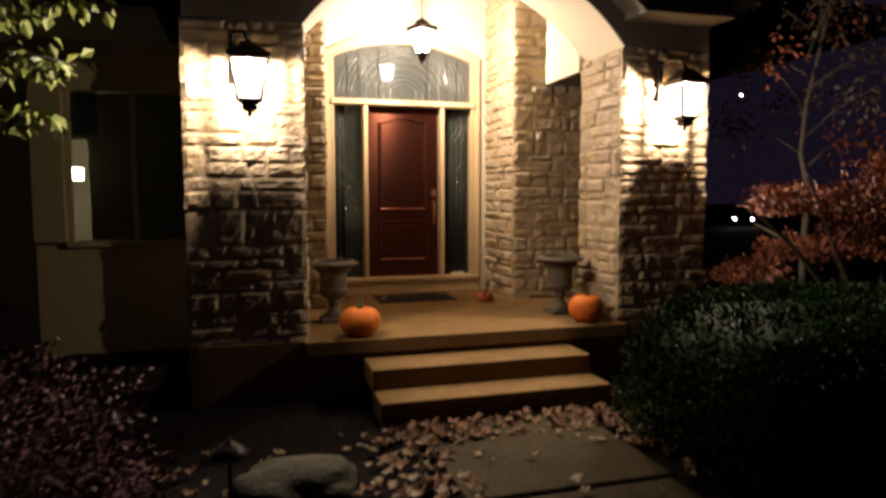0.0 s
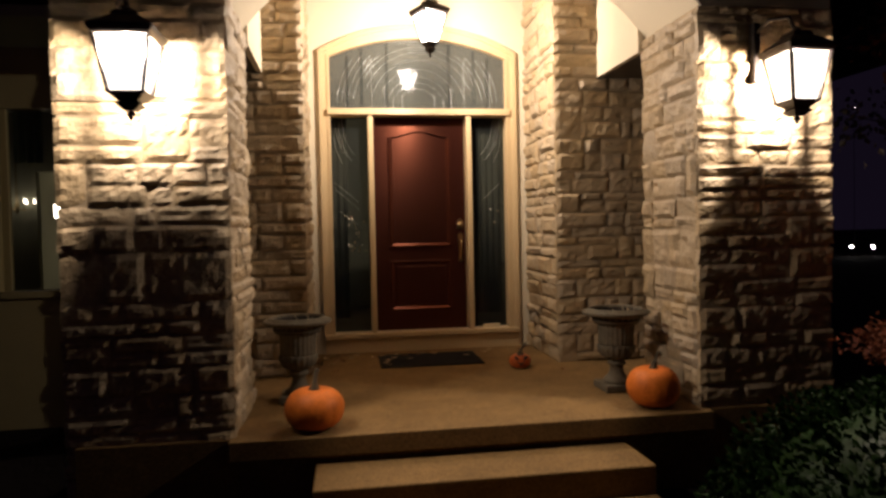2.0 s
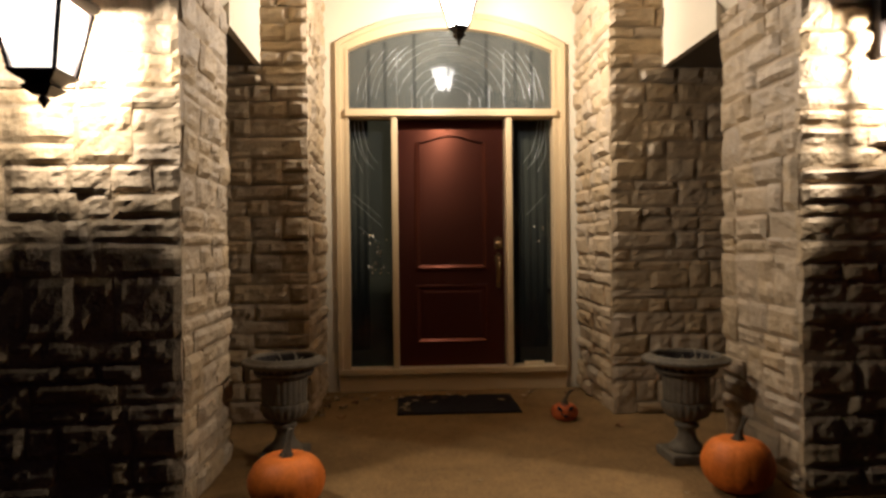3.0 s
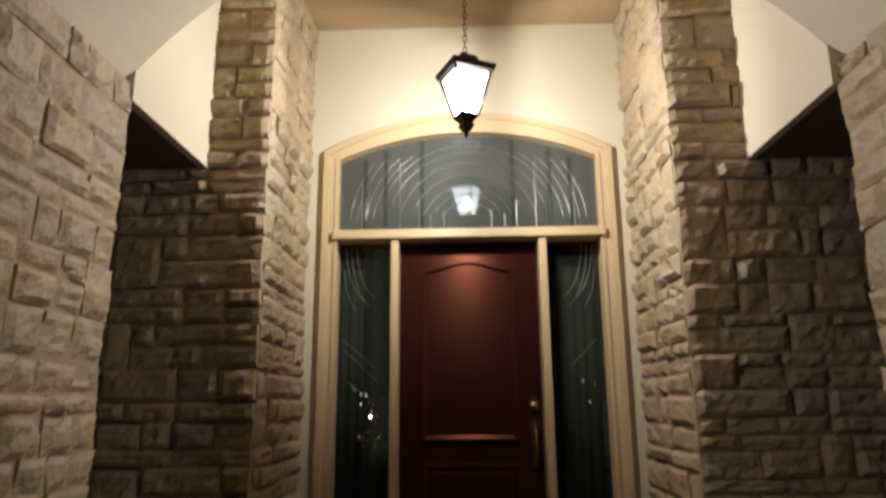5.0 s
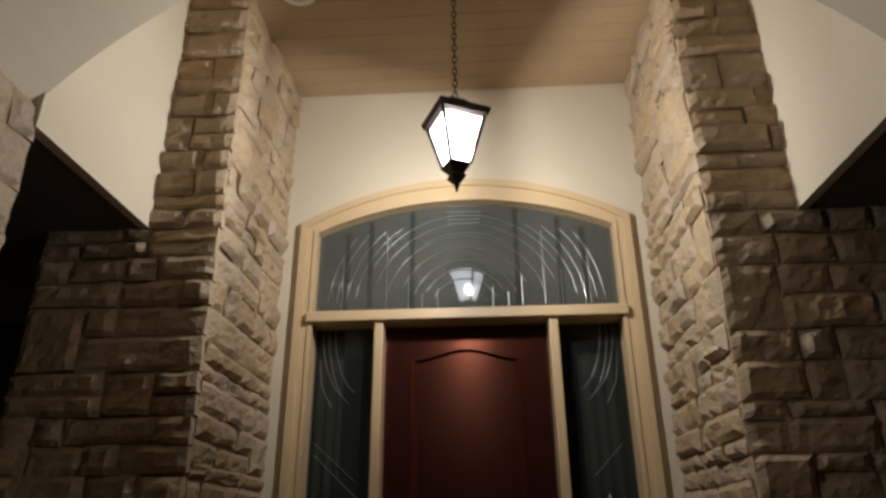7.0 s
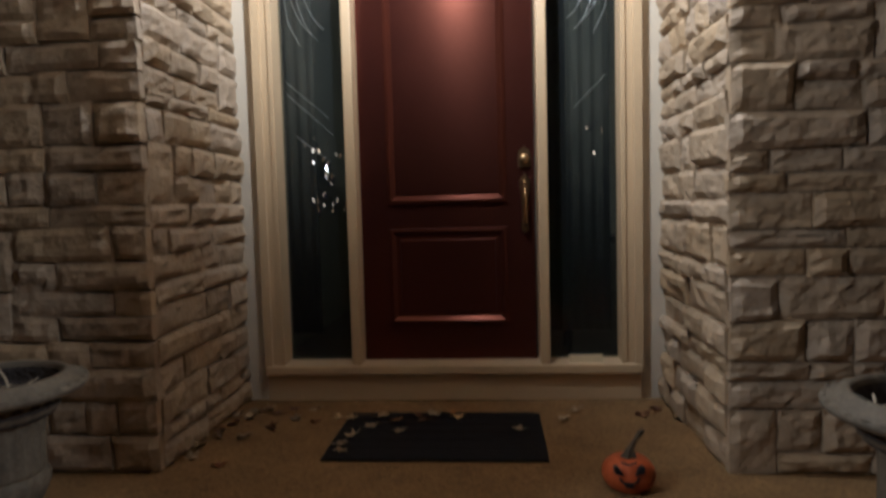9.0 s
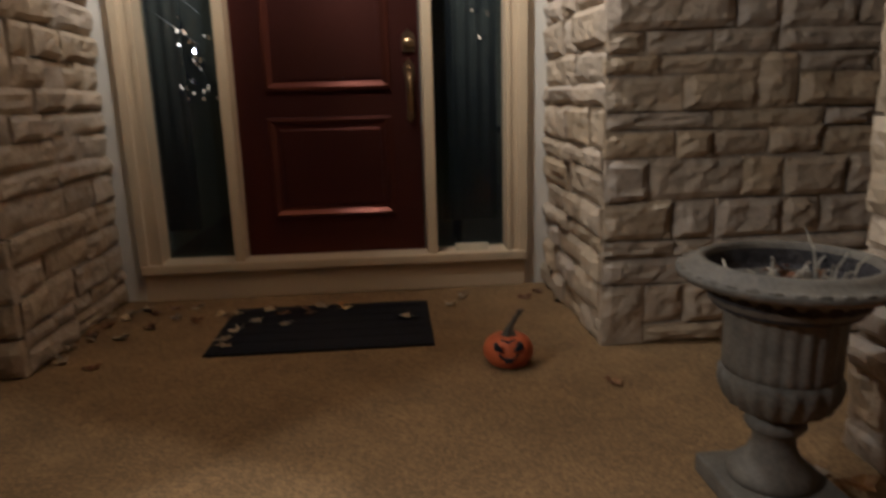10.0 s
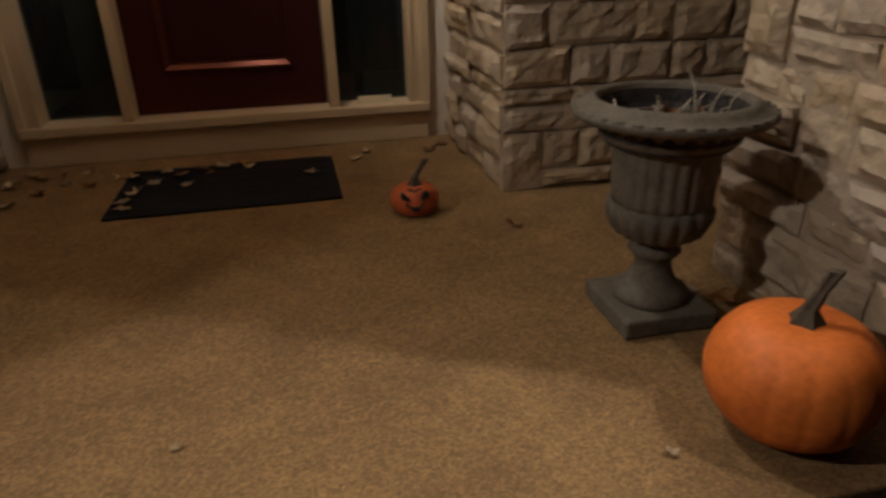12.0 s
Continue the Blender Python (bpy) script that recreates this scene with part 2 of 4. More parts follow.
def structure(name, bm, mat, label, smooth=False):
    return tagged(link_mesh(name, bm, mat, smooth), label, "", "", "structure")


def arc(cx, cz, r, a0, a1, n):
    return [(cx + r * math.cos(a0 + (a1 - a0) * i / n), cz + r * math.sin(a0 + (a1 - a0) * i / n)) for i in range(n + 1)]


def bow(cx, half, spring, rise, n=24):
    """Points of a segmental arch, from left to right."""
    r = (half * half + rise * rise) / (2 * rise)
    a = math.asin(half / r)
    return [(cx + r * math.sin(-a + 2 * a * i / n), spring + rise - r + r * math.cos(-a + 2 * a * i / n)) for i in range(n + 1)]

# ---- ground, porch and steps ----
GROUND = -0.5
PORCH_FRONT, PIER_FRONT, VAULT_BACK, WALL_FRONT = -2.69, -2.57, -1.80, -0.955
LEFT_IN, RIGHT_IN = -1.425, 1.52
LEFT_OUT, RIGHT_OUT = -2.33, 2.44
PIER_TOP, HEADER, CEILING = 2.585, 2.49, 3.88
MID = 0.055

bm = bmesh.new()
bmesh.ops.create_grid(bm, x_segments=70, y_segments=70, size=1.0)
for v in bm.verts:
    v.co.x, v.co.y = v.co.x * abs(v.co.x) ** 2.2 * 120, v.co.y * abs(v.co.y) ** 2.2 * 120 - 4
    v.co.z = GROUND + (0.03 * noise.noise((v.co.x * 2, v.co.y * 2, 0)) if max(abs(v.co.x), abs(v.co.y + 4)) < 8 else 0)
structure("ground", bm, MULCH, "dark mulch ground strewn with leaves", True)

bm = bmesh.new()
box(bm, LEFT_OUT + 0.05, RIGHT_OUT - 0.05, PORCH_FRONT + 0.06, 0.3, GROUND - 0.1, -0.004)
structure("porch_base", bm, CONCRETE, "tan concrete base under the porch floor")
bm = bmesh.new()
box(bm, LEFT_IN - 0.02, RIGHT_IN + 0.02, PORCH_FRONT, 0.02, -0.12, 0.0, 0.008)
structure("floor", bm, CONCRETE, "tan exposed aggregate concrete porch floor")
stairs = thing("porch_steps", (0, -3.1, GROUND), "two broad tan concrete steps below the porch", "steps", kind="structure")
for y0, top in ((-3.08, -0.165), (-3.43, -0.33)):
    bm = bmesh.new()
    box(bm, -0.957, 0.952, y0, PORCH_FRONT + 0.05, GROUND - 0.05, top, 0.01)
    part("step", bm, CONCRETE, stairs)

# ---- door wall and ceiling ----
bm = bmesh.new()
edge = bow(0.005, 0.965, 2.925, 0.264)
prism(bm, [(-1.25, 0.0), (-0.96, 0.0), (-0.96, 2.925)] + edge[1:-1] + [(0.97, 2.925), (0.97, 0.0), (1.3, 0.0), (1.3, CEILING + 0.1), (-1.25, CEILING + 0.1)], -0.025, 0.2)
structure("wall_north", bm, STUCCO, "cream stucco wall round the arched entrance")

bm = bmesh.new()
box(bm, LEFT_OUT, RIGHT_OUT, VAULT_BACK - 0.1, 0.2, CEILING + 0.02, CEILING + 0.12)
for k in range(13):
    y = VAULT_BACK - 0.05 + k * 0.14
    box(bm, LEFT_IN - 0.05, RIGHT_IN + 0.05, y + 0.0012, y + 0.1388, CEILING, CEILING + 0.03, 0.0015)
structure("ceiling", bm, PLANK, "tan painted board porch ceiling")

# side headers over the side openings, and the dark soffits beyond them
for name, x0, x1, s0, s1 in (("header_west", -1.43, -1.385, LEFT_OUT, -1.43), ("header_east", 1.465, 1.51, 1.51, RIGHT_OUT)):
    bm = bmesh.new()
    box(bm, x0, x1, VAULT_BACK - 0.01, WALL_FRONT + 0.05, HEADER, CEILING + 0.05)
    structure(name, bm, STUCCO, "cream stucco header over the side opening")
    bm = bmesh.new()
    box(bm, s0, s1, VAULT_BACK - 0.01, WALL_FRONT + 0.05, HEADER + 0.004, HEADER + 0.1)
    structure("soffit", bm, FASCIA, "dark soffit beside the porch")

# the deep arch between the piers
bm = bmesh.new()
prism(bm, [(LEFT_IN - 0.05, PIER_TOP)] + bow(MID, 1.475, PIER_TOP, 0.735, 40) + [(RIGHT_IN + 0.05, PIER_TOP), (RIGHT_IN + 0.05, CEILING + 0.1), (LEFT_IN - 0.05, CEILING + 0.1)], PIER_FRONT, VAULT_BACK)
vault = structure("arch", bm, STUCCO, "smooth cream stucco barrel arch over the steps")

# gable front over the arch
bm = bmesh.new()
prism(bm, [(LEFT_OUT, PIER_TOP)] + bow(MID, 1.475, PIER_TOP, 0.735, 40) + [(RIGHT_OUT, PIER_TOP), (RIGHT_OUT, 3.2), (MID, 5.2), (LEFT_OUT, 3.2)], PIER_FRONT - 0.02, PIER_FRONT - 0.002)
structure("gable_wall", bm, FACADE, "brown stucco gable front over the arch")
for name, x0, x1 in (("west", LEFT_OUT, LEFT_IN - 0.05), ("east", RIGHT_IN + 0.05, RIGHT_OUT)):
    bm = bmesh.new()
    box(bm, x0, x1, PIER_FRONT, VAULT_BACK, PIER_TOP, 3.2)
    structure("wall_above_pier_" + name, bm, FACADE, "brown stucco wall above a stone pier")
    bm = bmesh.new()
    e0, e1 = (x0, -1.40) if name == "west" else (1.51, x1)
    box(bm, e0, e1, PIER_FRONT - 0.40, PIER_FRONT - 0.022, 2.81, 2.90, 0.01)
    box(bm, e0, e1, PIER_FRONT - 0.36, PIER_FRONT - 0.022, 2.90, 3.5)
    structure("eave_return_" + name, bm, FASCIA, "dark eave return with fascia board")
    bm = bmesh.new()
    inner = e1 if name == "west" else e0
    rise = 0.78 * abs(inner - MID)
    prism(bm, [(inner, 2.81), (MID, 2.81 + rise), (MID, 3.1 + rise), (inner, 3.1)], PIER_FRONT - 0.40, PIER_FRONT - 0.34)
    prism(bm, [(inner, 2.88), (MID, 2.88 + rise), (MID, 3.1 + rise), (inner, 3.1)], PIER_FRONT - 0.34, PIER_FRONT - 0.021)
    structure("rake_board_" + name, bm, FASCIA, "dark raking board along the gable edge")
roof = thing("gable_roof", (MID, -2.0, 3.0), "dark shingled gable roof over the entrance", "roof", kind="structure")
for s in (-1, 1):
    bm = bmesh.new()
    lo, hi = (MID + s * 2.75, 2.98), (MID, 5.32)
    prism(bm, [lo, hi, (hi[0], hi[1] + 0.14), (lo[0], lo[1] + 0.14)], PIER_FRONT - 0.3, 0.5)
    part("roof_slope", bm, SHINGLE, roof)
bm = bmesh.new()
box(bm, -9, 9, 0.25, 6, 4.0, 4.2)
structure("roof_main", bm, SHINGLE, "dark roof of the house")

# ---- the entrance ----
entrance = thing("entrance_frame", (0, 0, 0), "cream painted arched door frame with sidelights and transom", "door frame", kind="structure")
CX = 0.005
def hoop(half_out, spring_out, rise_out, half_in, spring_in, rise_in, low):
    """The outline of an arched casing with its two legs."""
    out, inn = bow(CX, half_out, spring_out, rise_out, 28), bow(CX, half_in, spring_in, rise_in, 28)
    return [(CX - half_out, low)] + out + [(CX + half_out, low), (CX + half_in, low)] + inn[::-1] + [(CX - half_in, low)]


bm = bmesh.new()
prism(bm, hoop(0.965, 2.925, 0.264, 0.873, 2.88, 0.19, 0.14), -0.05, 0.12)
part("arched_casing", bm, TRIM, entrance)
bm = bmesh.new()
prism(bm, hoop(0.972, 2.935, 0.268, 0.932, 2.912, 0.248, 0.14), -0.068, -0.03)
part("casing_bead", bm, TRIM, entrance)
bm = bmesh.new()
prism(bm, hoop(0.892, 2.892, 0.200, 0.868, 2.878, 0.187, 0.19), -0.058, -0.03)
part("inner_bead", bm, TRIM, entrance)
for s in (-1, 1):
    bm = bmesh.new()
    box(bm, *sorted((CX + s * 0.460, CX + s * 0.512)), -0.06, 0.14, 0.19, 2.318, 0.008)
    part("mullion", bm, TRIM, entrance)
bm = bmesh.new()
box(bm, CX - 0.90, CX + 0.90, -0.085, 0.14, 2.316, 2.378, 0.008)
part("transom_bar", bm, TRIM, entrance)
bm = bmesh.new()
box(bm, CX - 0.965, CX + 0.965, -0.075, 0.14, 0.14, 0.19, 0.008)
part("sill", bm, TRIM, entrance)
bm = bmesh.new()
box(bm, CX - 0.965, CX + 0.965, -0.05, 0.12, 0.0, 0.14, 0.004)
part("kick_board", bm, TRIM, entrance)
for s in (-1, 1):
    bm = bmesh.new()
    box(bm, *sorted((CX + s * 0.505, CX + s * 0.88)), 0.085, 0.093, 0.18, 2.33)
    pane = part("sidelight_pane", bm, SIDE_GLASS, entrance, "dark textured leaded glass")
    pane.visible_shadow = False
bm = bmesh.new()
prism(bm, [(CX - 0.88, 2.36)] + bow(CX, 0.88, 2.88, 0.195, 28) + [(CX + 0.88, 2.36)], 0.030, 0.038)
pane = part("transom_pane", bm, LEADED, entrance, "grey leaded glass with arcs of bevelled lines")
pane.visible_shadow = False


def came(points, r=0.0024, y=0.026):
    bm = bmesh.new()
    tube(bm, [(x, y, z + 0.033) for x, z in points], r, 4)
    part("came", bm, CAME, entrance)


for r, a0, a1 in ((0.20, 25, 155), (0.26, 30, 150), (0.32, 20, 160), (0.40, 25, 155), (0.48, 15, 165), (0.50, 60, 120), (0.56, 20, 160), (0.62, 28, 152), (0.66, 8, 55), (0.66, 125, 172),
                  (0.71, 6, 48), (0.71, 132, 174), (0.77, 5, 42), (0.77, 138, 175), (0.82, 5, 36), (0.82, 144, 175)):
    came(arc(CX, 2.36, r * 0.98, radians(a0), radians(a1), 16), 0.0014)
for x, z0, z1 in ((-0.72, 2.36, 2.70), (-0.56, 2.36, 2.60), (-0.46, 2.36, 2.85), (-0.33, 2.36, 2.56), (-0.16, 2.36, 2.50), (0.16, 2.36, 2.50), (0.33, 2.36, 2.56), (0.46, 2.36, 2.85), (0.56, 2.36, 2.60), (0.72, 2.36, 2.70), (0.25, 2.36, 2.47), (-0.25, 2.36, 2.47)):
    came([(CX + x, z0), (CX + x, z1)], 0.0019)
for x, top in ((-0.70, 2.90), (-0.56, 2.97), (-0.31, 3.04), (0.31, 3.04), (0.56, 2.97), (0.70, 2.90)):
    bm = bmesh.new()
    box(bm, CX + x - 0.014, CX + x + 0.014, 0.022, 0.031, 2.375, top, 0.003)
    strip = part("glass_strip", bm, STRIP_GLASS, entrance, "narrow upright strip of bevelled glass")
    strip.visible_shadow = False
for z in (2.99, 2.965, 2.94, 2.915):
    came([(CX - 0.1, z), (CX + 0.1, z)])
for s in (-1, 1):
    for d, low in ((0.0, 0.40), (0.035, 0.46), (0.07, 0.42)):
        came([(CX + s * (0.57 + d + 0.19 * math.cos(radians(9 * i))), 2.29 - low * math.sin(radians(9 * i))) for i in range(9)], y=0.081, r=0.0014)
    came([(CX + s * 0.84, 2.10), (CX + s * 0.82, 1.95), (CX + s * 0.76, 1.83)], y=0.081, r=0.0014)
for x0, z0, x1, z1 in ((-0.84, 1.64, -0.62, 1.45), (-0.84, 1.58, -0.60, 1.36), (-0.80, 1.36, -0.62, 1.22), (0.82, 1.62, 0.66, 1.46)):
    came([(CX + x0, z0), (CX + x1, z1)], y=0.081, r=0.0013)

# Added mirror facets, tilted up to the pendant, stand in for glints in the glass.
rngb = random.Random(21)
for cx, n, z0, z1, toward in ((CX - 0.66, 46, 0.98, 1.38, 1), (CX + 0.76, 7, 1.25, 1.42, -1)):
    bm = bmesh.new()
    for _ in range(n):
        x, z, a = cx + rngb.gauss(0, 0.045), rngb.uniform(z0, z1), rngb.uniform(-0.6, 0.6)
        w, h = rngb.uniform(0.005, 0.012), rngb.uniform(0.01, 0.03)
        m = pose(x, 0.077, z, rngb.uniform(-48, -4), math.degrees(a), toward * rngb.uniform(-6, 34))
        bm.faces.new([bm.verts.new(m @ Vector(p)) for p in ((-w / 2, 0, -h / 2), (w / 2, 0, -h / 2), (w / 3, -0.004, h / 2), (-w / 3, -0.004, h / 2))])
    part("glint_facets", bm, GLINT_MIRROR, entrance, "cluster of small mirror facets added for lamp glints in the glass")

# ---- the door ----
door = thing("front_door", (0, 0.0, 0.18), "closed red-brown stained wooden panel door with brass handle", "door")
bm = bmesh.new()
box(bm, -0.457, 0.457, 0.062, 0.105, 0.192, 2.31, 0.003)
door_leaf = part("leaf", bm, DOOR, door)


def ring_panel(outline, y0, y1, width):
    """A raised moulding that follows a closed outline."""
    cx = sum(p[0] for p in outline) / len(outline)
    cz = sum(p[1] for p in outline) / len(outline)
    bm = bmesh.new()
    hx, hz = max(abs(p[0] - cx) for p in outline), max(abs(p[1] - cz) for p in outline)
    rows = [[(x, y0 + 0.02, z) for x, z in outline]]
    for f, y in ((0.0, y1), (0.4, y1 - 0.004), (1.0, y0 + 0.002)):
        rows.append([(cx + (x - cx) * (1 - f * width / hx), y, cz + (z - cz) * (1 - f * width / hz)) for x, z in outline])
    vs = [[bm.verts.new(p) for p in row] for row in rows]
    n = len(outline)
    for a, b in zip(vs, vs[1:]):
        for i in range(n):
            bm.faces.new((a[i], a[(i + 1) % n], b[(i + 1) % n], b[i]))
    part("panel_moulding", bm, DOOR, door_leaf)


def brow(x):
    u = abs(x) / 0.31
    return 2.112 + 0.06 * (0.5 + 0.5 * math.cos(math.pi * min(1, u)))


top_line = [(-0.31 + 0.62 * i / 20, brow(-0.31 + 0.62 * i / 20)) for i in range(21)]
ring_panel([(-0.31, 1.02)] + top_line + [(0.31, 1.02)], 0.062, 0.047, 0.042)
ring_panel([(-0.31, 0.385), (-0.31, 0.89), (0.31, 0.89), (0.31, 0.385)], 0.062, 0.050, 0.040)
bm = bmesh.new()
prism(bm, [(-0.25, 1.075)] + [(x * 0.80, z - 0.06) for x, z in top_line] + [(0.25, 1.075)], 0.057, 0.07)
part("panel", bm, DOOR, door_leaf)
bm = bmesh.new()
box(bm, -0.25, 0.25, 0.057, 0.07, 0.445, 0.83, 0.005)
part("panel", bm, DOOR, door_leaf)
bm = bmesh.new()
prism(bm, [(0.405 + dx, 1.24 + dz) for dx, dz in ((-0.030, -0.045), (0.030, -0.045), (0.034, 0.0), (0.028, 0.040), (0.012, 0.050), (0.0, 0.062), (-0.012, 0.050), (-0.028, 0.040), (-0.034, 0.0))], 0.050, 0.063)
bolt = part("deadbolt_plate", bm, BRASS, door, "ornate brass deadbolt plate")
bm = bmesh.new()
lathe(bm, [(0.024, 0.0), (0.025, 0.010), (0.019, 0.016), (0.006, 0.018)], 20)
bmesh.ops.transform(bm, matrix=pose(0.405, 0.051, 1.235, 90), verts=bm.verts)
part("lock_cylinder", bm, BRASS, bolt, smooth=True)
bm = bmesh.new()
prism(bm, [(0.405 + dx, 1.02 + dz) for dx, dz in ((-0.018, -0.15), (0.0, -0.168), (0.018, -0.15), (0.014, -0.09), (0.018, 0.02), (0.027, 0.07), (0.027, 0.11), (0.012, 0.128), (0.0, 0.145), (-0.012, 0.128), (-0.027, 0.11), (-0.027, 0.07), (-0.018, 0.02), (-0.014, -0.09))], 0.051, 0.063)
handle = part("handle_plate", bm, BRASS, door, "slender ornate brass handle plate")
bm = bmesh.new()
tube(bm, [(0.405, 0.052, 1.095), (0.405, 0.015, 1.090), (0.405, -0.004, 1.06), (0.405, -0.008, 1.01), (0.405, 0.0, 0.95), (0.405, 0.018, 0.91), (0.405, 0.052, 0.90)], 0.009, 8)
part("grip", bm, BRASS, handle, smooth=True)
bm = bmesh.new()
tube(bm, [(0.405, 0.04, 1.115), (0.405, 0.008, 1.118), (0.405, -0.004, 1.108)], 0.010, 8, 0.8)
part("thumb_latch", bm, BRASS, handle, smooth=True)

# ---- lanterns ----
def lantern(parent, cx, cy, z_roof, z_glass, z_tip, top, low, roof, turn=0.0, lit=LIT_GLASS):
    """A tapered four-sided lantern: roof, frame bars, lit panes, pan and finial."""
    def square(h, z):
        c, s = math.cos(turn), math.sin(turn)
        return [(cx + h * (u * c - v * s), cy + h * (u * s + v * c), z) for u, v in ((-1, -1), (1, -1), (1, 1), (-1, 1))]

    def frustum(levels):
        bm = bmesh.new()
        rings = [[bm.verts.new(p) for p in square(h, z)] for h, z in levels]
        for a, b in zip(rings, rings[1:]):
            for i in range(4):
                bm.faces.new((a[i], a[(i + 1) % 4], b[(i + 1) % 4], b[i]))
        bm.faces.new(rings[0][::-1])
        bm.faces.new(rings[-1])
        return bm
    h = z_roof - z_glass
    rise = roof * 0.62
    cap = part("roof", frustum([(top * 0.98, z_roof - 0.012), (roof * 0.93, z_roof), (roof * 0.97, z_roof + 0.012), (roof, z_roof + 0.03), (roof * 0.97, z_roof + 0.036), (roof * 0.42, z_roof + rise), (roof * 0.40, z_roof + rise + 0.015), (roof * 0.33, z_roof + rise + 0.03)]), IRON, parent)
    part("pan", frustum([(low * 0.35, z_glass - 0.09), (low * 0.75, z_glass - 0.06), (low * 0.55, z_glass - 0.045), (low * 1.05, z_glass - 0.012), (low * 1.18, z_glass)]), IRON, parent)
    bm = bmesh.new()
    lathe(bm, [(roof * 0.10, z_roof + rise + 0.028), (roof * 0.20, z_roof + rise + 0.036), (roof * 0.14, z_roof + rise + 0.05), (0.006, z_roof + rise + 0.062)], 12, cx, cy)
    part("crown_knob", bm, IRON, cap, smooth=True)
    bm = bmesh.new()
    lathe(bm, [(0.004, z_tip), (low * 0.16, z_tip + 0.018), (low * 0.30, z_tip + 0.035), (low * 0.14, z_tip + 0.05), (low * 0.3, z_glass - 0.08)], 12, cx, cy)
    part("finial", bm, IRON, parent, smooth=True)
    for (a, b) in zip(square(low, z_glass), square(top, z_roof - 0.01)):
        bm = bmesh.new()
        tube(bm, [a, b], roof * 0.082, 4)
        part("corner_bar", bm, IRON, parent)
    lo, hi = square(low * 0.90, z_glass + 0.002), square(top * 0.92, z_roof - 0.014)
    for i in range(4):
        bm = bmesh.new()
        j = (i + 1) % 4
        bm.faces.new([bm.verts.new(p) for p in (lo[i], lo[j], hi[j], hi[i])])
        ob = part("pane", bm, lit, parent, "brightly lit frosted pane")
        ob.visible_shadow = False


for lx, ly in LANTERNS:
    wall_lantern = thing("wall_lantern", (lx, ly, 1.785), "large lit bronze lantern on a stone pier", "lantern", "lanterns on the piers")
    lantern(wall_lantern, lx, ly, 2.215, 1.925, 1.785, 0.132, 0.084, 0.158)
    bm = bmesh.new()
    box(bm, lx - 0.14, lx - 0.09, PIER_FRONT - 0.07, PIER_FRONT - 0.01, 2.085, 2.47, 0.012)
    part("back_plate", bm, IRON, wall_lantern)
    bm = bmesh.new()
    tube(bm, [(lx - 0.115, PIER_FRONT - 0.05, 2.40), (lx - 0.10, -2.74, 2.45), (lx - 0.03, -2.83, 2.44), (lx, ly, 2.34)], 0.013, 8)
    part("arm", bm, IRON, wall_lantern, smooth=True)

pendant = thing("pendant_lantern", (*PENDANT, CEILING), "lit bronze lantern hanging on a chain from the ceiling", "lantern")
lantern(pendant, PENDANT[0], PENDANT[1], 3.015, 2.775, 2.64, 0.102, 0.048, 0.128, radians(25), LIT_PENDANT)
bm = bmesh.new()
box(bm, PENDANT[0] - 0.075, PENDANT[0] + 0.075, PENDANT[1] - 0.075, PENDANT[1] + 0.075, CEILING - 0.035, CEILING, 0.008)
part("canopy", bm, IRON, pendant)
z, k = 3.13, 0
while z < CEILING - 0.04:
    bm = bmesh.new()
    ring = [(0.011 * math.cos(a), 0.024 * math.sin(a)) for a in [2 * math.pi * i / 10 for i in range(11)]]
    tube(bm, [(PENDANT[0] + (u if k % 2 else 0), PENDANT[1] + (0 if k % 2 else u), z + v) for u, v in ring], 0.003, 5)
    part("chain_link", bm, IRON, pendant)
    z, k = z + 0.036, k + 1

for x, y in ((-0.83, -0.95), (0.92, -0.93)):
    can = thing("recessed_light", (x, y, CEILING), "unlit round white recessed light in the ceiling", "ceiling light", "recessed lights")
    bm = bmesh.new()
    lathe(bm, [(0.095, -0.006), (0.10, 0.0), (0.10, 0.004)], 32, x, y, CEILING - 0.002)
    part("trim_ring", bm, WHITE, can)
    bm = bmesh.new()
    lathe(bm, [(0.03, -0.014), (0.06, -0.009), (0.065, -0.004)], 24, x, y, CEILING - 0.004)
    part("bulb", bm, FRETTED, can, smooth=True)

